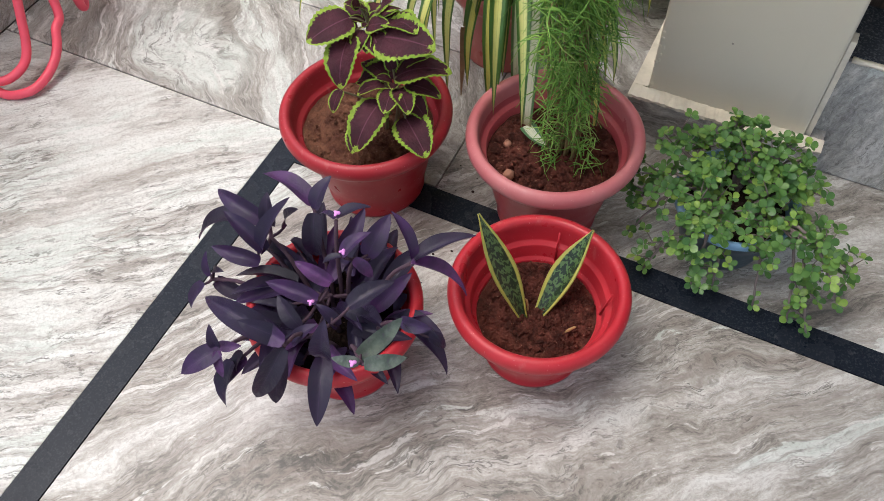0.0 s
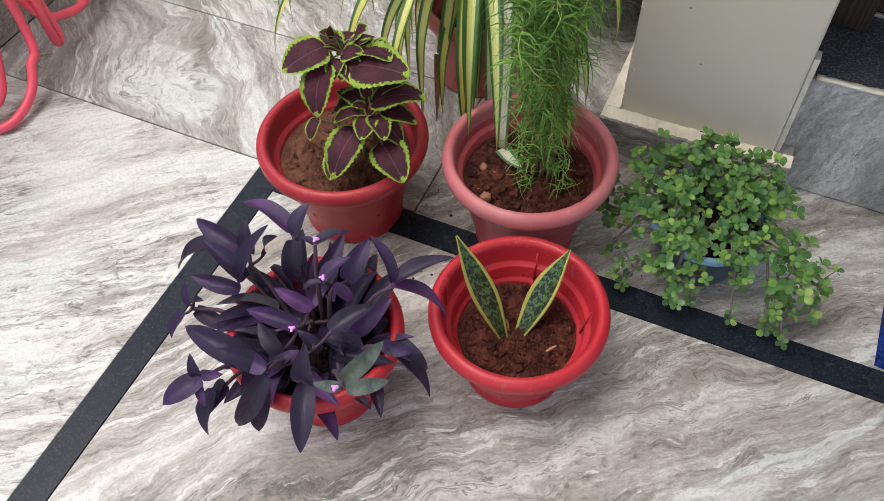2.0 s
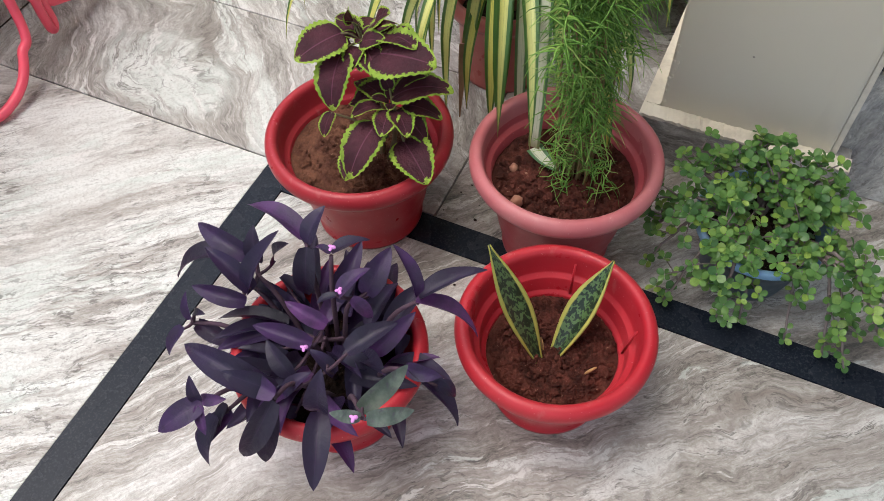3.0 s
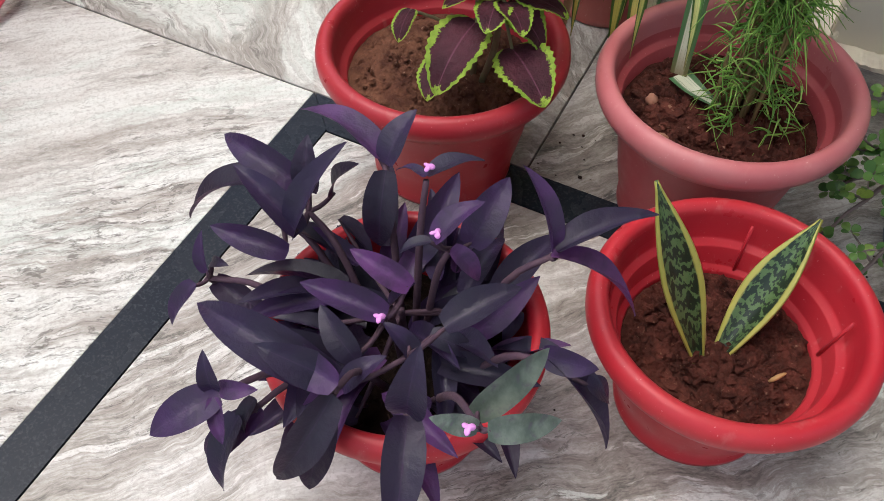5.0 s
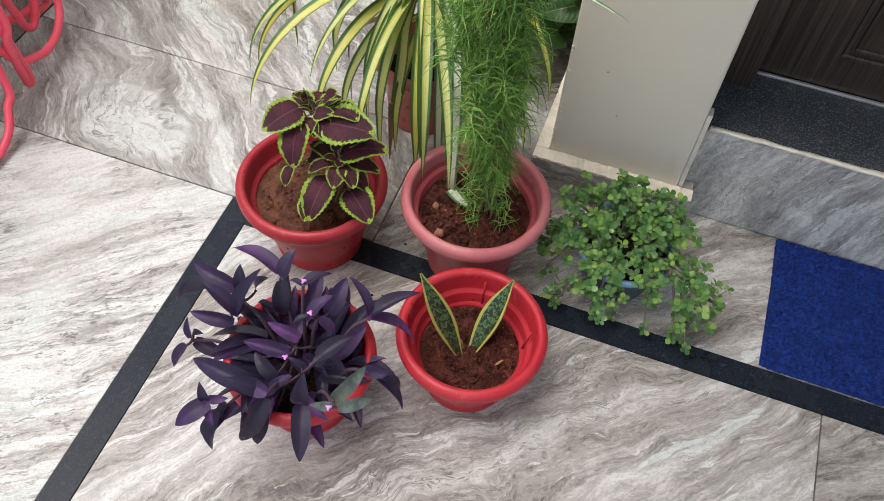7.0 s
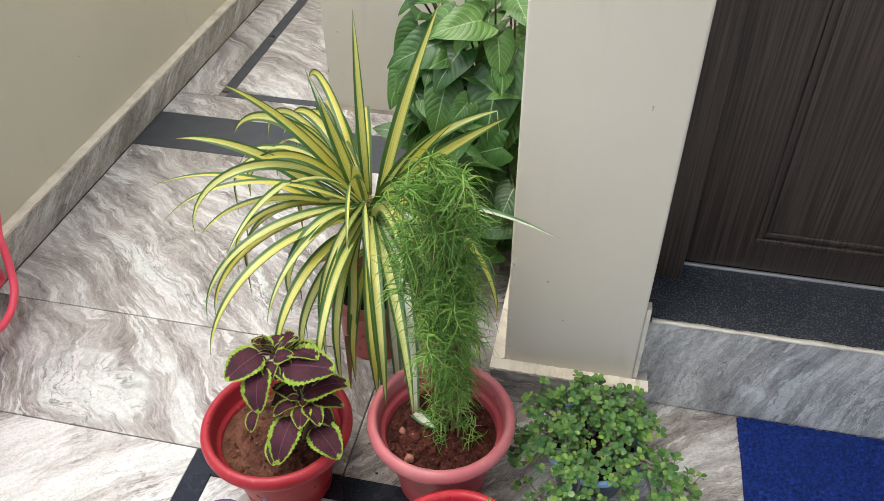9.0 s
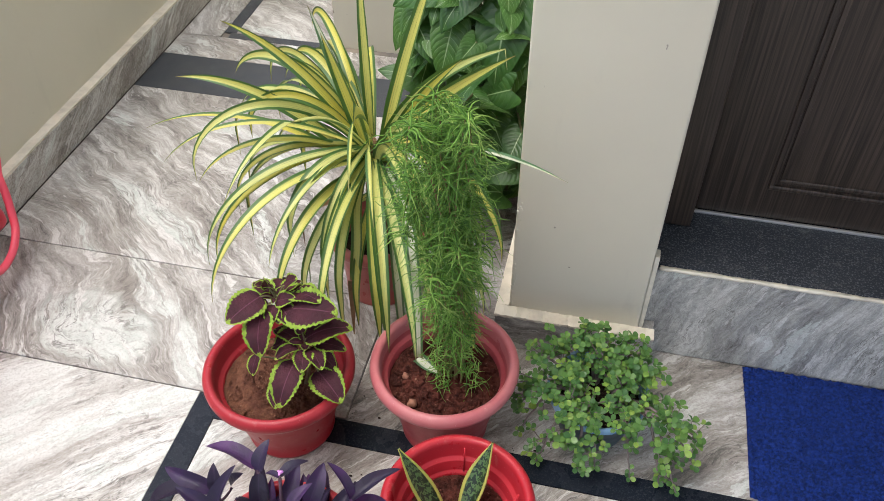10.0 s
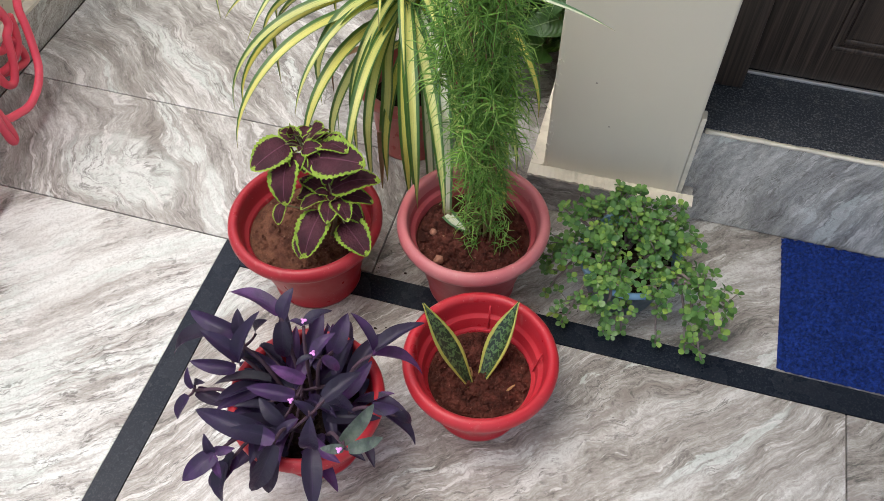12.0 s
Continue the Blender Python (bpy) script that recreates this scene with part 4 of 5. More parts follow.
# ---- coleus ----
def coleus_plant():
    cx, cy = 0.2046, -0.0282
    t = potted("coleus_plant", "coleus with maroon leaves edged in lime, in a red plastic pot", cx, cy, 0.1356, 0.170, 0.082, M_RED_DULL, 0.135, 0.014, M_SOIL_DRY, 5.0, "dull red plastic pot with rolled rim", clods=800, clod=0.0045)
    rng = random.Random(21)
    kinds = [leaf_mesh("leaf", M_COLEUS, w, ovate, b, f, 44, 8, 0.048, 10.5, 0.03) for w, b, f in ((0.74, 0.11, 0.14), (0.70, 0.16, 0.20), (0.78, 0.09, 0.10))]
    hub_a, hub_b = Vector((0.205, 0.012, 0.310)), Vector((0.266, -0.030, 0.256))
    root = Vector((cx + 0.045, cy - 0.010, 0.145))
    for hub in (hub_a, hub_b):
        bm = bmesh.new()
        tube(bm, curve_pts([root + Vector((rng.uniform(-0.01, 0.01), 0.004, 0)), root.lerp(hub, 0.5) + Vector((0.008, 0.004, 0)), hub], 9), 0.0036, 8)
        part("stem", bm, M_STEM_COLEUS, t)
    for hub, shoot in zip((hub_a, hub_b), COLEUS_SHOOTS()):
        for l in shoot:
            a, b = Vector(l[:3]), Vector(l[3:])
            up = (Vector((0.05, -0.25, 1)) + 0.8 * Vector((b.x - hub.x, b.y - hub.y, 0)).normalized() * 0.5).normalized()
            bm = bmesh.new()
            start = hub if (a - hub).length < 0.06 else root.lerp(hub, 0.45)
            tube(bm, curve_pts([start, start.lerp(a, 0.6) + Vector((0, 0, 0.004)), a + (b - a) * 0.04], 6), 0.0017, 6)
            stalk = part("leaf_stalk", bm, M_STEM_COLEUS, t)
            piece("leaf", rng.choice(kinds), stalk, leaf_pose(a, b, rng.uniform(-0.25, 0.25), rng.uniform(0.95, 1.1), up))
    for k in range(18):
        hub = hub_a if k < 10 else hub_b
        a = k * 0.72 + 0.4 + rng.uniform(-0.2, 0.2)
        L = rng.uniform(0.040, 0.056)
        p = hub + Vector((0.016 * math.cos(a), 0.016 * math.sin(a), 0.004))
        piece("leaf", rng.choice(kinds), t, leaf_pose(p, p + L * Vector((math.cos(a), math.sin(a), rng.uniform(-0.35, 0.02))).normalized(), rng.uniform(-0.2, 0.2)))
    for hub in (hub_a, hub_b):
        for k in range(5):
            a = k * 1.26 + rng.uniform(-0.2, 0.2)
            L = rng.uniform(0.020, 0.034)
            p = hub + Vector((0.004 * math.cos(a), 0.004 * math.sin(a), 0.006))
            piece("leaf", rng.choice(kinds), t, leaf_pose(p, p + L * Vector((math.cos(a) * 0.8, math.sin(a) * 0.8, 0.30))))


def COLEUS_SHOOTS():
    s = []
    s.append([(0.186, -0.003, 0.330, 0.148, -0.064, 0.318), (0.194, -0.022, 0.315, 0.205, -0.080, 0.265), (0.233, -0.008, 0.315, 0.324, -0.008, 0.325), (0.211, -0.001, 0.320, 0.248, 0.001, 0.335), (0.234, 0.021, 0.325, 0.292, 0.001, 0.335), (0.195, 0.025, 0.325, 0.174, 0.002, 0.345), (0.219, 0.024, 0.335, 0.248, 0.019, 0.365), (0.192, 0.015, 0.335, 0.195, 0.007, 0.365), (0.215, -0.014, 0.315, 0.229, -0.036, 0.305)])
    s.append([(0.266, -0.027, 0.267, 0.341, 0.005, 0.277), (0.247, -0.007, 0.262, 0.217, -0.049, 0.252), (0.277, -0.041, 0.257, 0.322, -0.046, 0.222), (0.256, -0.058, 0.242, 0.248, -0.130, 0.202), (0.292, -0.055, 0.222, 0.348, -0.096, 0.202), (0.266, -0.001, 0.272, 0.304, 0.006, 0.292), (0.177, -0.046, 0.222, 0.179, -0.077, 0.202), (0.228, -0.070, 0.202, 0.235, -0.121, 0.182), (0.259, -0.020, 0.272, 0.245, -0.013, 0.292)])
    return s


coleus_plant()


# ---- snake plant ----
def snake_plant():
    cx, cy = 0.5701, -0.2049
    t = potted("snake_plant", "young two-leaved snake plant in a bright red plastic pot", cx, cy, 0.1238, 0.1505, 0.075, M_RED, 0.092, 0.006, M_SOIL, 9.0, "bright red plastic pot with rolled rim", clods=1300, clod=0.0068)
    for a in (95, 20):
        rib(t, cx, cy, 0.1238, 0.1505, a, M_RED)
    prof = lambda k: max(0.03, 0.17 * (1 - k) + math.sin(math.pi * min(1.0, k ** 1.2)) ** 1.15 if k < 1 else 0.03)
    for tip, base, w, up in (((0.476, -0.196, 0.262), (0.5690, -0.2300, 0.080), 0.031, (0.55, -0.75, 0.45)), ((0.608, -0.113, 0.198), (0.5705, -0.2290, 0.080), 0.034, (-0.30, -0.62, 0.70))):
        a, b = Vector(base), Vector(tip)
        mid = a.lerp(b, 0.5) + Vector((0, 0.004, -0.004))
        part("leaf", blade(curve_pts([a, mid, b], 26), w, prof, 0.55, 6, 0.0022, up), M_SNAKE, t)
    bm = bmesh.new()
    tube(bm, curve_pts([(0.561, -0.214, 0.100), (0.557, -0.208, 0.112), (0.553, -0.205, 0.116), (0.550, -0.208, 0.111)], 8), 0.0017, 6)
    part("root_tip", bm, M_STRAW, t, "pale dry root")
    bm = bmesh.new()
    tube(bm, curve_pts([(0.620, -0.224, 0.104), (0.627, -0.217, 0.109), (0.631, -0.211, 0.107)], 7), [0.001, 0.002, 0.0023, 0.002, 0.0017, 0.0014, 0.0008], 6)
    part("straw", bm, M_STRAW, t, "dry straw scrap")


snake_plant()


# ---- fine-leaved plant ----
def fern_plant():
    cx, cy = 0.4937, 0.0374
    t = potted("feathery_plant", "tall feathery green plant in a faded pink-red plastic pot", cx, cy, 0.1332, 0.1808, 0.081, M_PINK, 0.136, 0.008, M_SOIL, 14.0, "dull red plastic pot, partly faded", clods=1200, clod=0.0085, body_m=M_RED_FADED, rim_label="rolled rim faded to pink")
    rng = random.Random(31)
    root = Vector((cx + 0.012, cy + 0.005, 0.148))
    stems = []
    for i in range(30):
        a = rng.uniform(0, 6.283)
        q = rng.uniform(0.008, 0.054)
        top = rng.uniform(0.45, 0.72) if i > 5 else rng.uniform(0.66, 0.735)
        r0 = root + Vector((rng.uniform(-0.022, 0.022), rng.uniform(-0.018, 0.018), -0.004))
        droop = 0.03 * rng.random()
        pts = curve_pts([r0, r0 + Vector((q * 0.35 * math.cos(a), q * 0.35 * math.sin(a), 0.40 * (top - 0.148))), (cx + q * math.cos(a), cy + q * math.sin(a), top), (cx + q * 1.5 * math.cos(a) + 0.005, cy + q * 1.5 * math.sin(a) - 0.012, top - 0.02 - droop)], 18)
        stems.append(pts)
        bm = bmesh.new()
        tube(bm, pts, [0.0019 - 0.0012 * k / 17 for k in range(18)], 5)
        part("stem", bm, M_FERN_STEM, t)
    verts, faces, uvs = [], [], []

    def needle(p, d, L, w):
        d = d.normalized()
        s = d.cross(Vector((rng.uniform(-1, 1), rng.uniform(-1, 1), rng.uniform(-1, 1)))).normalized()
        n = s.cross(d)
        k0 = len(verts)
        curl = rng.uniform(0.15, 0.85)
        steps = 5
        for j in range(steps):
            u = j / (steps - 1)
            c = p + d * (L * u) + Vector((0, 0, -1)) * (curl * L * u * u) + n * (0.22 * L * math.sin(u * 3.2) * rng.uniform(0.3, 1))
            r = w * (1 - 0.75 * u)
            for v in (s, -0.5 * s + 0.87 * n, -0.5 * s - 0.87 * n):
                verts.append(c + v * r)
        for j in range(steps - 1):
            for k in range(3):
                a0, b0 = k0 + 3 * j + k, k0 + 3 * j + (k + 1) % 3
                faces.append((a0, b0, b0 + 3, a0 + 3))

    for pts in stems:
        top = pts[-1].z
        for _ in range(66):
            u = rng.random() ** 0.75
            if u < 0.10 or (u < 0.36 and rng.random() < 0.50):
                continue
            k = u * 16.99
            p = pts[int(k)].lerp(pts[int(k) + 1], k - int(k))
            a = rng.uniform(0, 6.283)
            e = rng.uniform(-0.35, 0.75)
            d = Vector((math.cos(a) * math.cos(e), math.sin(a) * math.cos(e), math.sin(e)))
            needle(p, d, rng.uniform(0.030, 0.064) * (0.6 if p.z < 0.27 else 0.95), rng.uniform(0.0013, 0.0019))
        for _ in range(7):
            k = rng.randint(5, 16)
            p = pts[k]
            a = rng.uniform(0, 6.283)
            d = Vector((math.cos(a), math.sin(a), 0.15))
            end = p + d * rng.uniform(0.022, 0.045) - Vector((0, 0, rng.uniform(0.015, 0.06)))
            seg = curve_pts([p, p.lerp(end, 0.5) + Vector((0, 0, 0.014)), end], 12)
            for q in seg[2:]:
                for _ in range(1):
                    a2 = rng.uniform(0, 6.283)
                    needle(q, Vector((math.cos(a2), math.sin(a2), rng.uniform(-0.5, 0.6))), rng.uniform(0.024, 0.044), rng.uniform(0.0009, 0.0014))
    for x, y, count in ((0.054, -0.012, 40), (0.002, -0.022, 40), (-0.014, -0.002, 24)):
        for _ in range(count):
            a = rng.uniform(0, 6.283)
            p = Vector((cx + x + rng.uniform(-0.012, 0.012), cy + y + rng.uniform(-0.010, 0.010), rng.uniform(0.150, 0.215)))
            needle(p, Vector((math.cos(a), math.sin(a), rng.uniform(-0.2, 0.8))), rng.uniform(0.018, 0.036), rng.uniform(0.0009, 0.0014))
    me = bpy.data.meshes.new("foliage")
    me.from_pydata([tuple(v - t.location) for v in verts], [], faces)
    me.uv_layers.new(name="UVMap")
    me.materials.append(M_FERN)
    for f in me.polygons:
        f.use_smooth = True
    ob = new("foliage", me)
    ob.parent = t
    tagged(ob, "fine thread-like green leaves", kind="stuff")
    for x, y, z, s in ((0.4515, -0.036, 0.150, 0.0085), (0.425, 0.020, 0.148, 0.006), (0.468, -0.058, 0.149, 0.006)):
        bm = bmesh.new()
        bmesh.ops.create_icosphere(bm, subdivisions=2, radius=s, matrix=Matrix.Translation((x, y, z)))
        for v in bm.verts:
            v.co += Vector((noise.noise(v.co * 200), noise.noise(v.co * 200 + Vector((5, 0, 0))), 0)) * s * 0.6
        part("stone", bm, M_STONE, t, "small reddish stone chip")


fern_plant()


# ---- strap-leaved plant ----
def strap_plant():
    cx, cy = 0.272, 0.372
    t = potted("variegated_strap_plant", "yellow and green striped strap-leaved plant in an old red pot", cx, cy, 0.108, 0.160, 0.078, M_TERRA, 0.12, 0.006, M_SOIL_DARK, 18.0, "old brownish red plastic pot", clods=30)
    rng = random.Random(41)
    crown = Vector((0.278, 0.365, 0.355))
    bm = bmesh.new()
    tube(bm, curve_pts([(cx, cy, 0.115), (cx + 0.004, cy - 0.003, 0.25), crown + Vector((0, 0, 0.05))], 8), [0.020, 0.020, 0.021, 0.022, 0.021, 0.019, 0.014, 0.008], 10)
    part("stem", bm, M_DEAD, t, "short cane wrapped in old leaf bases")
    for az, el, L, w, sag, pale in STRAP_LEAVES():
        strap_leaf(t, crown, az, el, L, w, sag, M_STRAP_PALE if pale else M_STRAP, rng)
    for i in range(54):
        az = rng.uniform(105, 325)
        strap_leaf(t, crown, az, rng.uniform(-5, 62), rng.uniform(0.32, 0.50), rng.uniform(0.020, 0.028), rng.uniform(0.8, 1.7), M_STRAP, rng)
    for k in range(9):
        strap_leaf(t, crown + Vector((0, 0, -0.08)), rng.uniform(120, 330), rng.uniform(-35, 5), rng.uniform(0.2, 0.32), 0.019, 1.2, M_STRAP if k % 3 else M_DEAD, rng)
    # two long leaves that hang down beside the feathery plant, the lower one folded on its soil
    for ctrl, w in (([(0.300, 0.335, 0.37), (0.350, 0.230, 0.36), (0.372, 0.175, 0.22), (0.380, 0.165, 0.055)], 0.022),
                    ([(0.310, 0.330, 0.38), (0.400, 0.160, 0.42), (0.430, 0.095, 0.30), (0.440, 0.060, 0.157)], 0.024)):
        part("leaf", blade(curve_pts(ctrl, 26), w, lambda k: 0.75 + 0.25 * math.sin(3 * k), 0.15, 4, 0, (-0.25, -0.9, 0.35)), M_STRAP_PALE, t, "pale striped hanging leaf")
    part("leaf", blade(curve_pts([(0.440, 0.060, 0.157), (0.462, 0.042, 0.160), (0.492, 0.030, 0.158)], 10), 0.024, lambda k: 1 - 0.8 * k ** 2, 0.15, 4, 0, (0, -0.3, 1)), M_STRAP_PALE, t, "folded leaf end lying on the soil")
    fading = curve_pts([(0.268, 0.320, 0.350), (0.272, 0.268, 0.314), (0.281, 0.225, 0.266), (0.279, 0.200, 0.196), (0.277, 0.185, 0.130), (0.272, 0.174, 0.045)], 34)
    part("leaf", blade(fading[:22], 0.026, lambda k: 0.85 + 0.15 * math.sin(3 * k), 0.35, 4, 0, (-0.3, -0.9, 0.3)), M_STRAP, t, "fading striped leaf")
    part("leaf", blade(fading[21:], 0.025, lambda k: max(0.12, 1 - 0.85 * k ** 1.6), 0.7, 4, 0, (-0.3, -0.9, 0.3), 0.5), M_DEAD, t, "withered brown leaf end")


def strap_leaf(t, crown, az, el, L, w, sag, material, rng):
    """An arching blade that leaves the crown at azimuth az and elevation el and sags by its own weight."""
    a, e = radians(az), radians(el)
    flat = Vector((math.cos(a), math.sin(a), 0))
    p = crown + flat * 0.012 + Vector((0, 0, rng.uniform(-0.03, 0.05)))
    pts = [p.copy()]
    n = 24
    for i in range(n):
        k = i / n
        ang = e - sag * (k ** 1.7) * 1.9
        ang = max(ang, -1.50)
        p = p + (flat * math.cos(ang) + Vector((0, 0, math.sin(ang)))) * (L / n)
        q = p.copy()
        q.z = max(q.z, 0.012)
        if q.x > 0.545 and q.y > 0.225:
            q.y = 0.225
        pts.append(q)
    part("leaf", blade(pts, w, strap, 0.45, 4, 0, (0, 0, 1) if el < 42 else (-0.25, -0.9, 0.35), rng.uniform(-0.4, 0.4)), material, t)


def STRAP_LEAVES():
    """Azimuth, elevation, length, width, sag, pale."""
    s = []
    s += [(5, 76, 0.48, 0.030, 0.06, 0), (340, 66, 0.36, 0.024, 0.2, 0), (110, 86, 0.40, 0.022, 0.05, 0), (160, 72, 0.30, 0.030, 0.10, 1), (200, 78, 0.26, 0.030, 0.05, 0)]
    s += [(330, 50, 0.46, 0.028, 0.10, 0), (345, 60, 0.40, 0.024, 0.35, 0), (300, 62, 0.34, 0.026, 1.0, 0), (326, 33, 0.50, 0.026, 0.26, 1), (318, 5, 0.40, 0.026, 0.8, 0)]
    s += [(185, 48, 0.42, 0.027, 0.55, 0), (196, 40, 0.45, 0.027, 0.62, 0), (172, 52, 0.36, 0.028, 0.42, 0), (205, 34, 0.42, 0.022, 0.8, 0)]
    return s


strap_plant()


# ---- small round-leaved plant ----
def jade_plant():
    cx, cy = 0.771, 0.098
    R, z = 0.094, 0.112
    t = thing("jade_bush_plant", cx, cy, 0.001, "small round-leaved green bush trailing from a pale blue pot", "potted plant", "potted plants")
    prof = [(0, 0.005), (0.055, 0.005), (0.057, 0.0), (0.062, 0.0), (0.064, 0.003), (0.078, z * 0.55), (R - 0.008, z - 0.014), (R - 0.001, z - 0.013), (R, z - 0.004), (R - 0.002, z + 0.001), (R - 0.006, z + 0.0015), (R - 0.009, z - 0.002), (R - 0.013, z - 0.03), (0.060, 0.012), (0, 0.011)]
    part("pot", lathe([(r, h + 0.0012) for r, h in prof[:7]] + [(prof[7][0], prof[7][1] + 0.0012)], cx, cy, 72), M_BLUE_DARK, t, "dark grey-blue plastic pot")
    part("rim", lathe([(r, h + 0.0014) for r, h in prof[7:]], cx, cy, 72), M_BLUE, t, "pale blue rim")
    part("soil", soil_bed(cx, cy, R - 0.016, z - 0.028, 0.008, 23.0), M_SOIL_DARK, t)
    rng = random.Random(51)
    leaf = [leaf_mesh("leaf", M_JADE, w, rounded, b, f, 7, 4, even=True) for w, b, f in ((0.86, 0.06, 0.20), (0.94, 0.04, 0.10), (0.80, 0.09, 0.25))]
    made = [0]
    vs, fs, us = [], [], []

    def put_leaf(p, d, up, L):
        m = leaf_pose(p, p + d * L, rng.uniform(-0.5, 0.5), 1.0, up)
        if made[0] < 300 and rng.random() < 0.35:
            piece("leaf", rng.choice(leaf), t, m)
            made[0] += 1
            return
        me = rng.choice(leaf)
        k = len(vs)
        vs.extend((m @ v.co) - t.location for v in me.vertices)
        for f in me.polygons:
            fs.append(tuple(k + i for i in f.vertices))
        us.extend(x.uv[:] for x in me.uv_layers[0].data)

    def sprig(p, d, L, size):
        """Rosettes of leaf pairs along the end of a twig."""
        n = max(1, int(L / 0.015))
        for i in range(n + 1):
            k = i / n
            q = p + d * (L * k) + Vector((0, 0, -0.10 * L * k * k))
            turn = (i % 2) * 1.57 + rng.uniform(-0.4, 0.4)
            s = size * (0.75 + 0.35 * math.sin(3 * k))
            pair = 2 if i < n else 4
            for j in range(pair):
                a = turn + j * 2 * math.pi / pair
                axis = (d * 0.45 + Vector((0.05, -0.18, 0.85))).normalized()
                side = axis.orthogonal().normalized()
                side = Matrix.Rotation(a, 3, axis) @ side
                dd = (side + axis * (0.20 if i < n else 0.35)).normalized()
                put_leaf(q + dd * 0.001, dd, axis, s * rng.uniform(0.8, 1.15))

    twigs = []
    for az, el, L, drop in JADE_BRANCHES():
        a, e = radians(az), radians(el)
        L *= 0.86 if drop < 0.005 else (1.0 if 325 < az < 355 else 0.86)
        root = math.floor(az / 72) * 72 + 30
        p = Vector((cx + 0.026 * math.cos(radians(root)) + rng.uniform(-0.006, 0.006), cy + 0.026 * math.sin(radians(root)) + rng.uniform(-0.006, 0.006), z - 0.024))
        d = Vector((math.cos(a) * math.cos(e), math.sin(a) * math.cos(e), math.sin(e)))
        end = p + d * L + Vector((0, 0, -drop))
        end.z = max(end.z, 0.018)
        mid = p + d * (L * 0.5) + Vector((rng.uniform(-0.012, 0.012), rng.uniform(-0.012, 0.012), 0.012))
        if drop > 0.03:
            mid.z = max(mid.z, z + 0.016)
        pts = curve_pts([p, mid, end], 14)
        pts = [q + Vector((rng.uniform(-1, 1), rng.uniform(-1, 1), rng.uniform(-0.6, 0.6))) * 0.0022 if k else q for k, q in enumerate(pts)]
        bm = bmesh.new()
        tube(bm, pts, [(0.0036 - 0.0020 * k / 13) * rng.uniform(0.8, 1.25) for k in range(14)], 6)
        part("branch", bm, M_JADE_STEM, t)
        dense = 8 if L > 0.105 else 6
        for _ in range(dense):
            k = rng.uniform(0.30, 1.0)
            q = pts[int(k * 12.99)]
            b = rng.uniform(0, 6.283)
            dd = (Vector((math.cos(b), math.sin(b), rng.uniform(-0.25, 0.65))) * 0.8 + d * 0.5).normalized()
            L2 = rng.uniform(0.016, 0.042)
            if q.z + dd.z * L2 < 0.012:
                dd.z = abs(dd.z) * 0.3
                dd.normalize()
            twigs.append((q, q + dd * L2))
            sprig(q + dd * (L2 * 0.35), dd, L2 * 0.65, rng.uniform(0.0128, 0.0172))
        sprig(pts[-2], (pts[-1] - pts[-3]).normalized(), 0.016, 0.015)
    bm = bmesh.new()
    for a, b in twigs:
        tube(bm, [a, a.lerp(b, 0.5) + Vector((0, 0, 0.001)), b], [0.0014, 0.0011, 0.0007], 4)
    tagged(part("twig_growth", bm, M_JADE_STEM, t), kind="stuff")
    me = bpy.data.meshes.new("foliage")
    me.from_pydata([tuple(v) for v in vs], [], fs)
    layer = me.uv_layers.new(name="UVMap")
    for i, u in enumerate(us):
        layer.data[i].uv = u
    me.materials.append(M_JADE_ISLAND)
    for f in me.polygons:
        f.use_smooth = True
    ob = new("foliage", me)
    ob.parent = t
    tagged(ob, kind="stuff")


M_JADE_ISLAND = leaf_mass("small round leaf mass", [(0.0, (0.045, 0.125, 0.036)), (0.4, (0.100, 0.215, 0.055)), (0.82, (0.155, 0.295, 0.066)), (1.0, (0.27, 0.41, 0.075))], 0.36)


def JADE_BRANCHES():
    """Azimuth, elevation, length, drop."""
    s = [(250, 28, 0.115, 0.05), (232, 20, 0.15, 0.12), (215, 22, 0.165, 0.10), (268, 25, 0.13, 0.10), (285, 25, 0.13, 0.10), (300, 25, 0.155, 0.12)]
    s += [(318, 25, 0.19, 0.14), (330, 28, 0.20, 0.09), (342, 25, 0.185, 0.07), (322, 20, 0.225, 0.16), (350, 30, 0.13, 0.04), (10, 42, 0.12, 0.01)]
    s += [(40, 58, 0.12, 0.0), (215, 75, 0.075, 0.0), (215, 62, 0.08, 0.0), (340, 62, 0.085, 0.0), (130, 70, 0.10, 0.0), (30, 66, 0.11, 0.0), (70, 60, 0.13, 0.0), (95, 62, 0.13, 0.0), (60, 75, 0.11, 0.0), (120, 52, 0.13, 0.0), (140, 45, 0.13, 0.02), (165, 38, 0.14, 0.02)]
    s += [(185, 30, 0.15, 0.04), (200, 24, 0.15, 0.07), (155, 35, 0.155, 0.02), (90, 85, 0.10, 0.0), (0, 72, 0.09, 0.0), (180, 68, 0.09, 0.0), (20, 52, 0.12, 0.01)]
    s += [(255, 42, 0.105, 0.02), (276, 40, 0.100, 0.02), (240, 42, 0.105, 0.02), (224, 48, 0.100, 0.01), (295, 42, 0.105, 0.02), (336, 30, 0.185, 0.05)]
    return s


jade_plant()


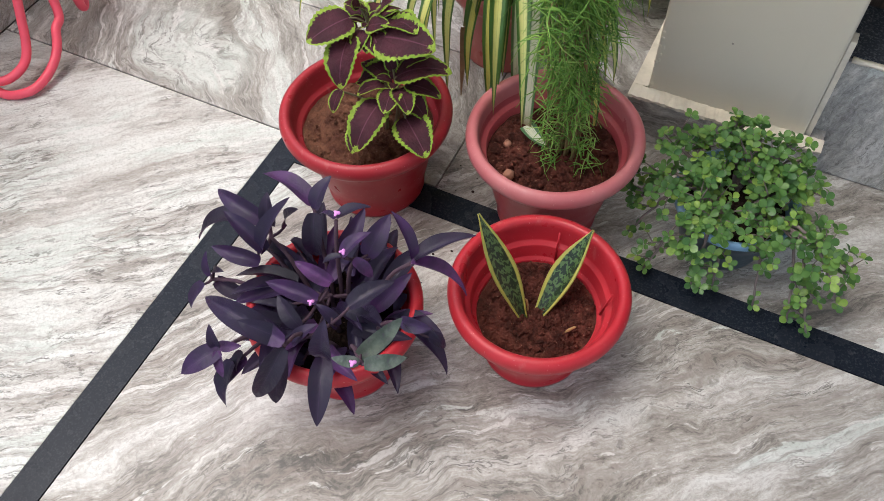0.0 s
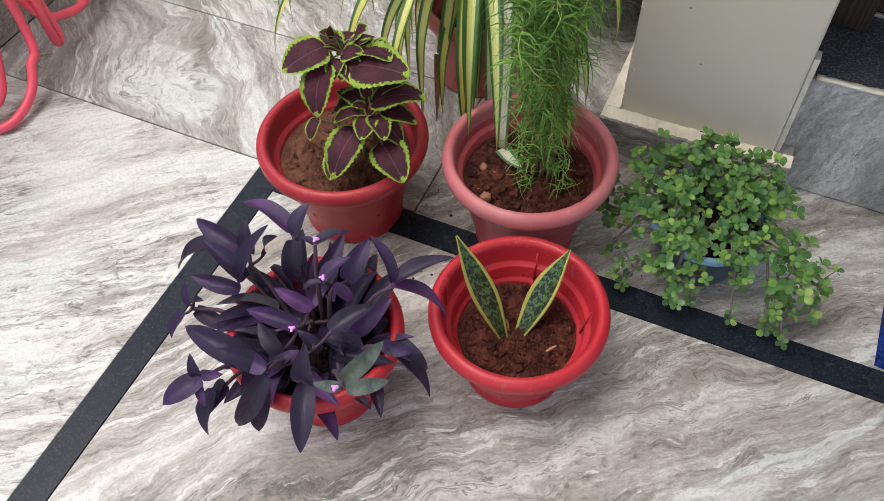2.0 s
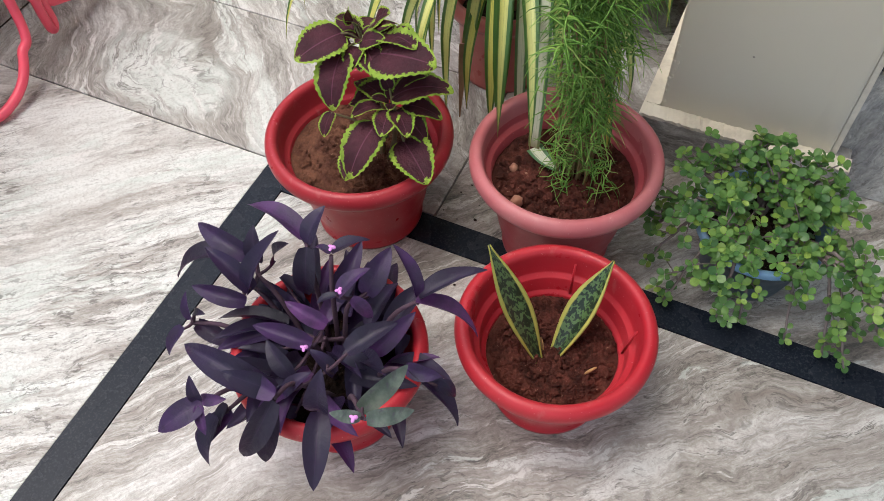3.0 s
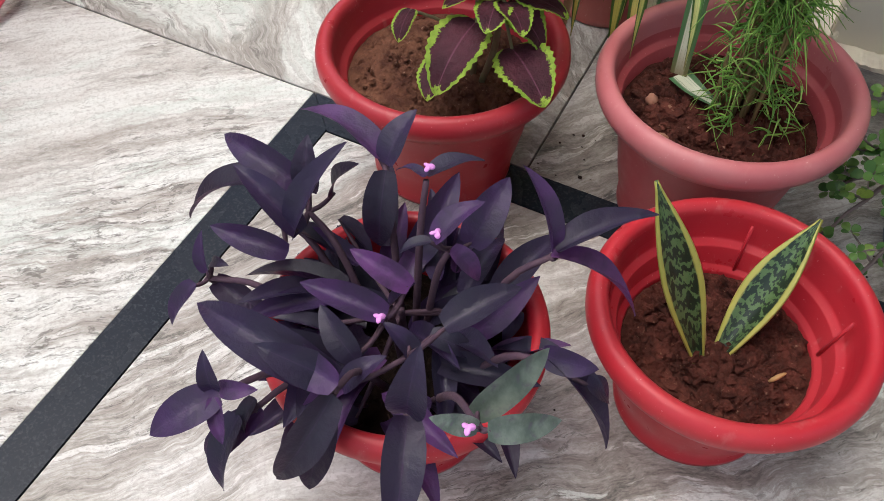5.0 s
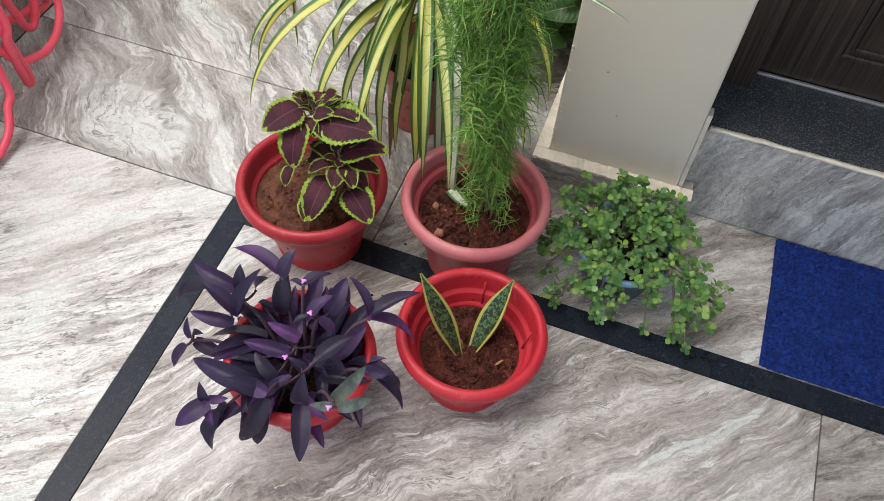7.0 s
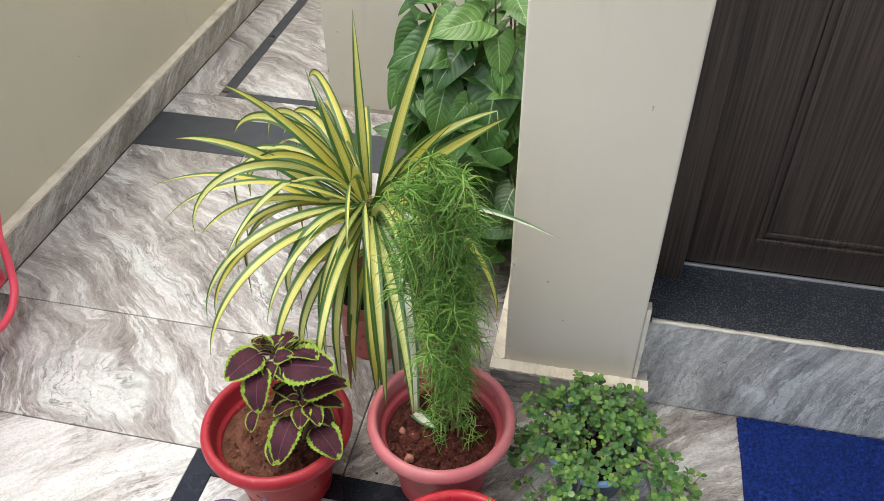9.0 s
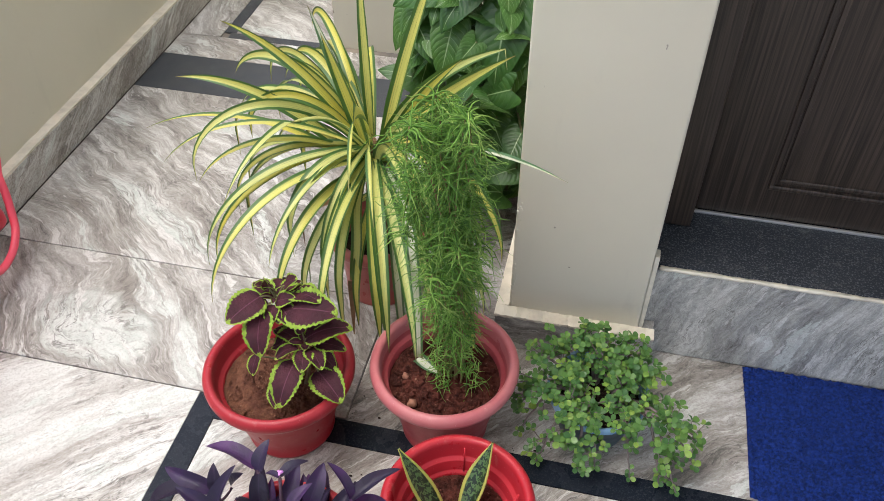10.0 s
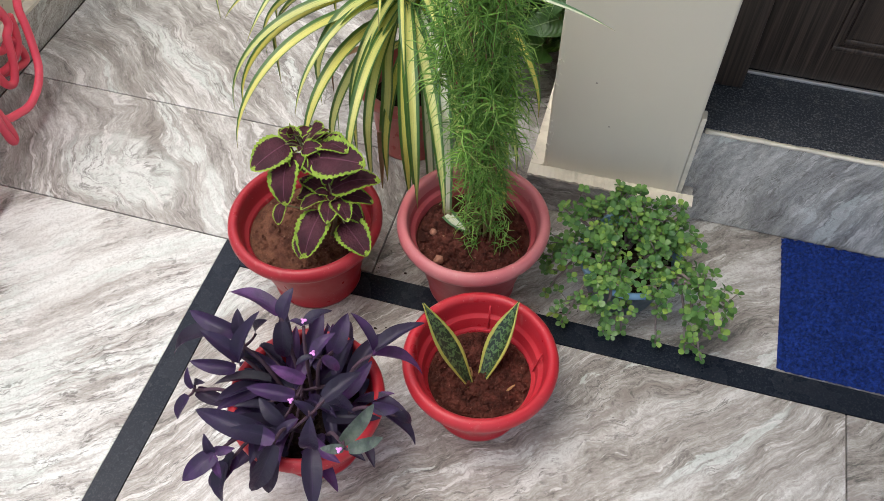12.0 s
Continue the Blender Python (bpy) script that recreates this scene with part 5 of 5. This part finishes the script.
# ---- climbing arrow-leaved plant ----
def arrow_leaf(name, material):
    """A broad arrow-shaped leaf with rounded back lobes, length 1 along +y."""
    bm = bmesh.new()
    uv = bm.loops.layers.uv.new("UVMap")
    rows, cross = 16, 10
    grid = []
    for i in range(rows + 1):
        t = i / rows
        line = []
        for k in range(cross + 1):
            s = k / cross * 2 - 1
            h = max(0.008, 0.44 * (1 - t ** 1.7) ** 0.95 * min(1.0, 0.80 + 0.9 * t))
            back = 0.36 * abs(s) ** 1.1 * (1 - abs(s) ** 5 * 0.5) * (1 - t) ** 2.2
            x = s * h
            line.append((bm.verts.new((x, t - back, 0.10 * math.sin(t * 2.4) - 0.13 * t * t + 0.16 * abs(s) ** 0.8 * h - 0.10 * s * s * h + 0.012 * math.sin(11 * t + 4 * s))), (k / cross, t)))
        grid.append(line)
    for a, b in zip(grid, grid[1:]):
        for k in range(cross):
            quad = (a[k], a[k + 1], b[k + 1], b[k])
            f = bm.faces.new([q[0] for q in quad])
            for loop, q in zip(f.loops, quad):
                loop[uv].uv = q[1]
    return mesh_of(name, bm, material)


def arrow_plant():
    cx, cy = 0.45, 0.90
    t = potted("arrowhead_plant", "tall arrowhead plant with pale-veined green leaves in a pot", cx, cy, 0.115, 0.17, 0.078, M_TERRA, 0.13, 0.006, M_SOIL_DARK, 27.0, "old red plastic pot", clods=20)
    rng = random.Random(61)
    me = arrow_leaf("leaf", M_ARROW)
    root = Vector((cx, cy, 0.135))
    for x, y, z, az, el, L in ARROW_LEAVES():
        p = Vector((x, y, z))
        a, e = radians(az), radians(el)
        d = Vector((math.cos(a) * math.cos(e), math.sin(a) * math.cos(e), math.sin(e)))
        bm = bmesh.new()
        tube(bm, curve_pts([root + Vector((rng.uniform(-0.04, 0.04), rng.uniform(-0.04, 0.04), 0)), root.lerp(p, 0.55) + Vector((rng.uniform(-0.02, 0.02), 0.03, 0.04)), p], 12), [0.0042 - 0.002 * k / 11 for k in range(12)], 6)
        stalk = part("leaf_stalk", bm, M_ARROW_STEM, t)
        piece("leaf", me, stalk, leaf_pose(p, p + d * (L * 1.05), rng.uniform(-0.5, 0.5), rng.uniform(0.9, 1.1), (0.10, -0.55, 0.85)))
    for i in range(165):
        p = Vector((rng.uniform(0.25, 0.545), rng.uniform(0.70, 1.0), rng.uniform(0.12, 0.62)))
        if i >= 110:
            p = Vector((rng.uniform(0.41, 0.540), rng.uniform(0.56, 0.85), rng.uniform(0.10, 0.48)))
        a = rng.uniform(160, 380)
        e = radians(rng.uniform(-50, 20))
        L = rng.uniform(0.070, 0.115)
        d = Vector((math.cos(radians(a)) * math.cos(e), math.sin(radians(a)) * math.cos(e), math.sin(e)))
        if p.x + d.x * L > 0.53:
            d.x = -abs(d.x)
        bm = bmesh.new()
        tube(bm, curve_pts([root + Vector((rng.uniform(-0.05, 0.05), rng.uniform(-0.05, 0.05), 0)), root.lerp(p, 0.6) + Vector((0, 0.02, 0.03)), p], 8), 0.0028, 5)
        stalk = part("leaf_stalk", bm, M_ARROW_STEM, t)
        piece("leaf", me, stalk, leaf_pose(p, p + d * L, rng.uniform(-0.8, 0.8), rng.uniform(0.85, 1.05), (0.05, -0.35, 0.95)))


def ARROW_LEAVES():
    """Base, azimuth, elevation, length."""
    s = [(0.345, 0.74, 0.560, 195, -25, 0.13), (0.435, 0.72, 0.625, 205, -10, 0.11), (0.475, 0.70, 0.500, 262, -62, 0.14)]
    s += [(0.300, 0.76, 0.520, 225, -45, 0.11), (0.455, 0.76, 0.685, 175, 15, 0.10), (0.420, 0.78, 0.670, 210, 10, 0.09), (0.510, 0.74, 0.560, 250, -50, 0.10)]
    s += [(0.360, 0.70, 0.470, 255, -60, 0.11), (0.500, 0.72, 0.420, 245, -60, 0.12), (0.400, 0.74, 0.400, 240, -50, 0.12), (0.500, 0.76, 0.660, 300, -20, 0.08)]
    s += [(0.280, 0.80, 0.560, 200, -55, 0.10), (0.260, 0.78, 0.470, 215, -60, 0.11), (0.390, 0.72, 0.550, 230, -45, 0.10), (0.470, 0.72, 0.590, 285, -50, 0.09)]
    return s


arrow_plant()


# ---- blue door mat ----
def door_mat():
    rng = random.Random(71)
    bm = bmesh.new()
    x0, x1, y0, y1 = 1.060, 1.52, -0.002, 0.300
    n, k = 150, 100
    rows = []
    for j in range(k + 1):
        row = []
        for i in range(n + 1):
            edge = i in (0, n) or j in (0, k)
            x = x0 + (x1 - x0) * i / n + (rng.uniform(-0.0012, 0.0012)) + 0.010 * (1 - j / k) * (1 - i / n)
            y = y0 + (y1 - y0) * j / k + rng.uniform(-0.0012, 0.0012)
            z = 0.003 if edge else 0.0085 + 0.004 * noise.noise(Vector((x * 170, y * 170, 1))) + rng.uniform(-0.0016, 0.0016)
            row.append(bm.verts.new((x, y, z)))
        rows.append(row)
    for a, b in zip(rows, rows[1:]):
        for i in range(n):
            bm.faces.new((a[i], a[i + 1], b[i + 1], b[i]))
    ob = part("door_mat", bm, M_MAT, None, smooth=False)
    tagged(ob, "royal blue looped plastic door mat on the marble floor", "mat")
    bm = box(x0 + 0.004, x1 - 0.004, y0 + 0.004, y1 - 0.004, 0.0006, 0.004)
    part("backing", bm, M_MAT, ob)


door_mat()


# ---- pink hose ----
def hose():
    t = thing("garden_hose", -0.655, 0.06, 0.0, "pink garden hose hung in loose loops against the wall", "hose")
    hook = Vector((-0.640, 0.075, 0.725))
    loops = [
        [(-0.630, 0.345, 0.301), (-0.600, 0.323, 0.182), (-0.580, 0.294, 0.113), (-0.562, 0.262, 0.080), (-0.548, 0.212, 0.060), (-0.538, 0.150, 0.068), (-0.540, 0.078, 0.125), (-0.585, 0.045, 0.330)],
        [(-0.605, 0.270, 0.254), (-0.600, 0.259, 0.159), (-0.602, 0.231, 0.082), (-0.600, 0.201, 0.084), (-0.595, 0.180, 0.160), (-0.600, 0.150, 0.320)],
        [(-0.540, 0.105, 0.253), (-0.530, 0.083, 0.150), (-0.530, 0.084, 0.050), (-0.532, 0.097, 0.052), (-0.535, 0.094, 0.130), (-0.560, 0.090, 0.330)],
        [(-0.530, 0.036, 0.152), (-0.500, -0.012, 0.067), (-0.485, -0.062, 0.030), (-0.495, -0.125, 0.014), (-0.560, -0.150, 0.020), (-0.600, -0.110, 0.150)],
        [(-0.560, 0.010, 0.260), (-0.535, -0.045, 0.100), (-0.525, -0.095, 0.040), (-0.560, -0.150, 0.045), (-0.610, -0.140, 0.200)],
        [(-0.640, 0.300, 0.200), (-0.640, 0.328, 0.160), (-0.640, 0.305, 0.090), (-0.635, 0.230, 0.085), (-0.640, 0.150, 0.140), (-0.650, 0.100, 0.300)],
        [(-0.650, 0.240, 0.165), (-0.645, 0.305, 0.115), (-0.645, 0.315, 0.050), (-0.640, 0.240, 0.075), (-0.640, 0.170, 0.130), (-0.655, 0.130, 0.330)],
    ]
    path = []
    for i, loop in enumerate(loops):
        path += [hook + Vector((0.008 * (i % 3), 0.012 * (i - 3), 0.006 * (i % 2)))] + [Vector(p) for p in loop]
    path.append(hook + Vector((0.02, 0.0, 0.012)))
    bm = bmesh.new()
    tube(bm, curve_pts(path, 720), 0.0090, 10)
    part("hose_coil", bm, M_HOSE, t)
    bm = bmesh.new()
    tube(bm, [Vector((WALL_X - 0.032, 0.075, 0.718)), Vector((-0.66, 0.075, 0.711)), Vector((-0.61, 0.075, 0.711)), Vector((-0.60, 0.075, 0.735))], 0.006, 8)
    part("hook", bm, M_METAL, t, "metal wall hook")


hose()


# ---- spilt soil ----
def spilt_soil():
    rng = random.Random(91)
    bm = bmesh.new()
    for x, y, spread, count in ((0.345, 0.05, 0.05, 12), (0.36, -0.10, 0.04, 5), (0.66, 0.02, 0.06, 7), (0.44, -0.27, 0.04, 3)):
        for _ in range(count):
            r = 0.0008 + 0.0022 * rng.random() ** 3
            m = Matrix.Translation((x + rng.gauss(0, spread * 0.5), y + rng.gauss(0, spread * 0.5), 0.001 + r * 0.5)) @ Matrix.Diagonal((r * rng.uniform(0.8, 1.8), r, r * 0.7, 1))
            bmesh.ops.create_icosphere(bm, subdivisions=1, radius=1.0, matrix=m)
    tagged(part("soil_crumbs", bm, M_SOIL_DARK, None, smooth=False), "dark soil crumbs scattered on the floor between pots", "soil", kind="stuff")


spilt_soil()
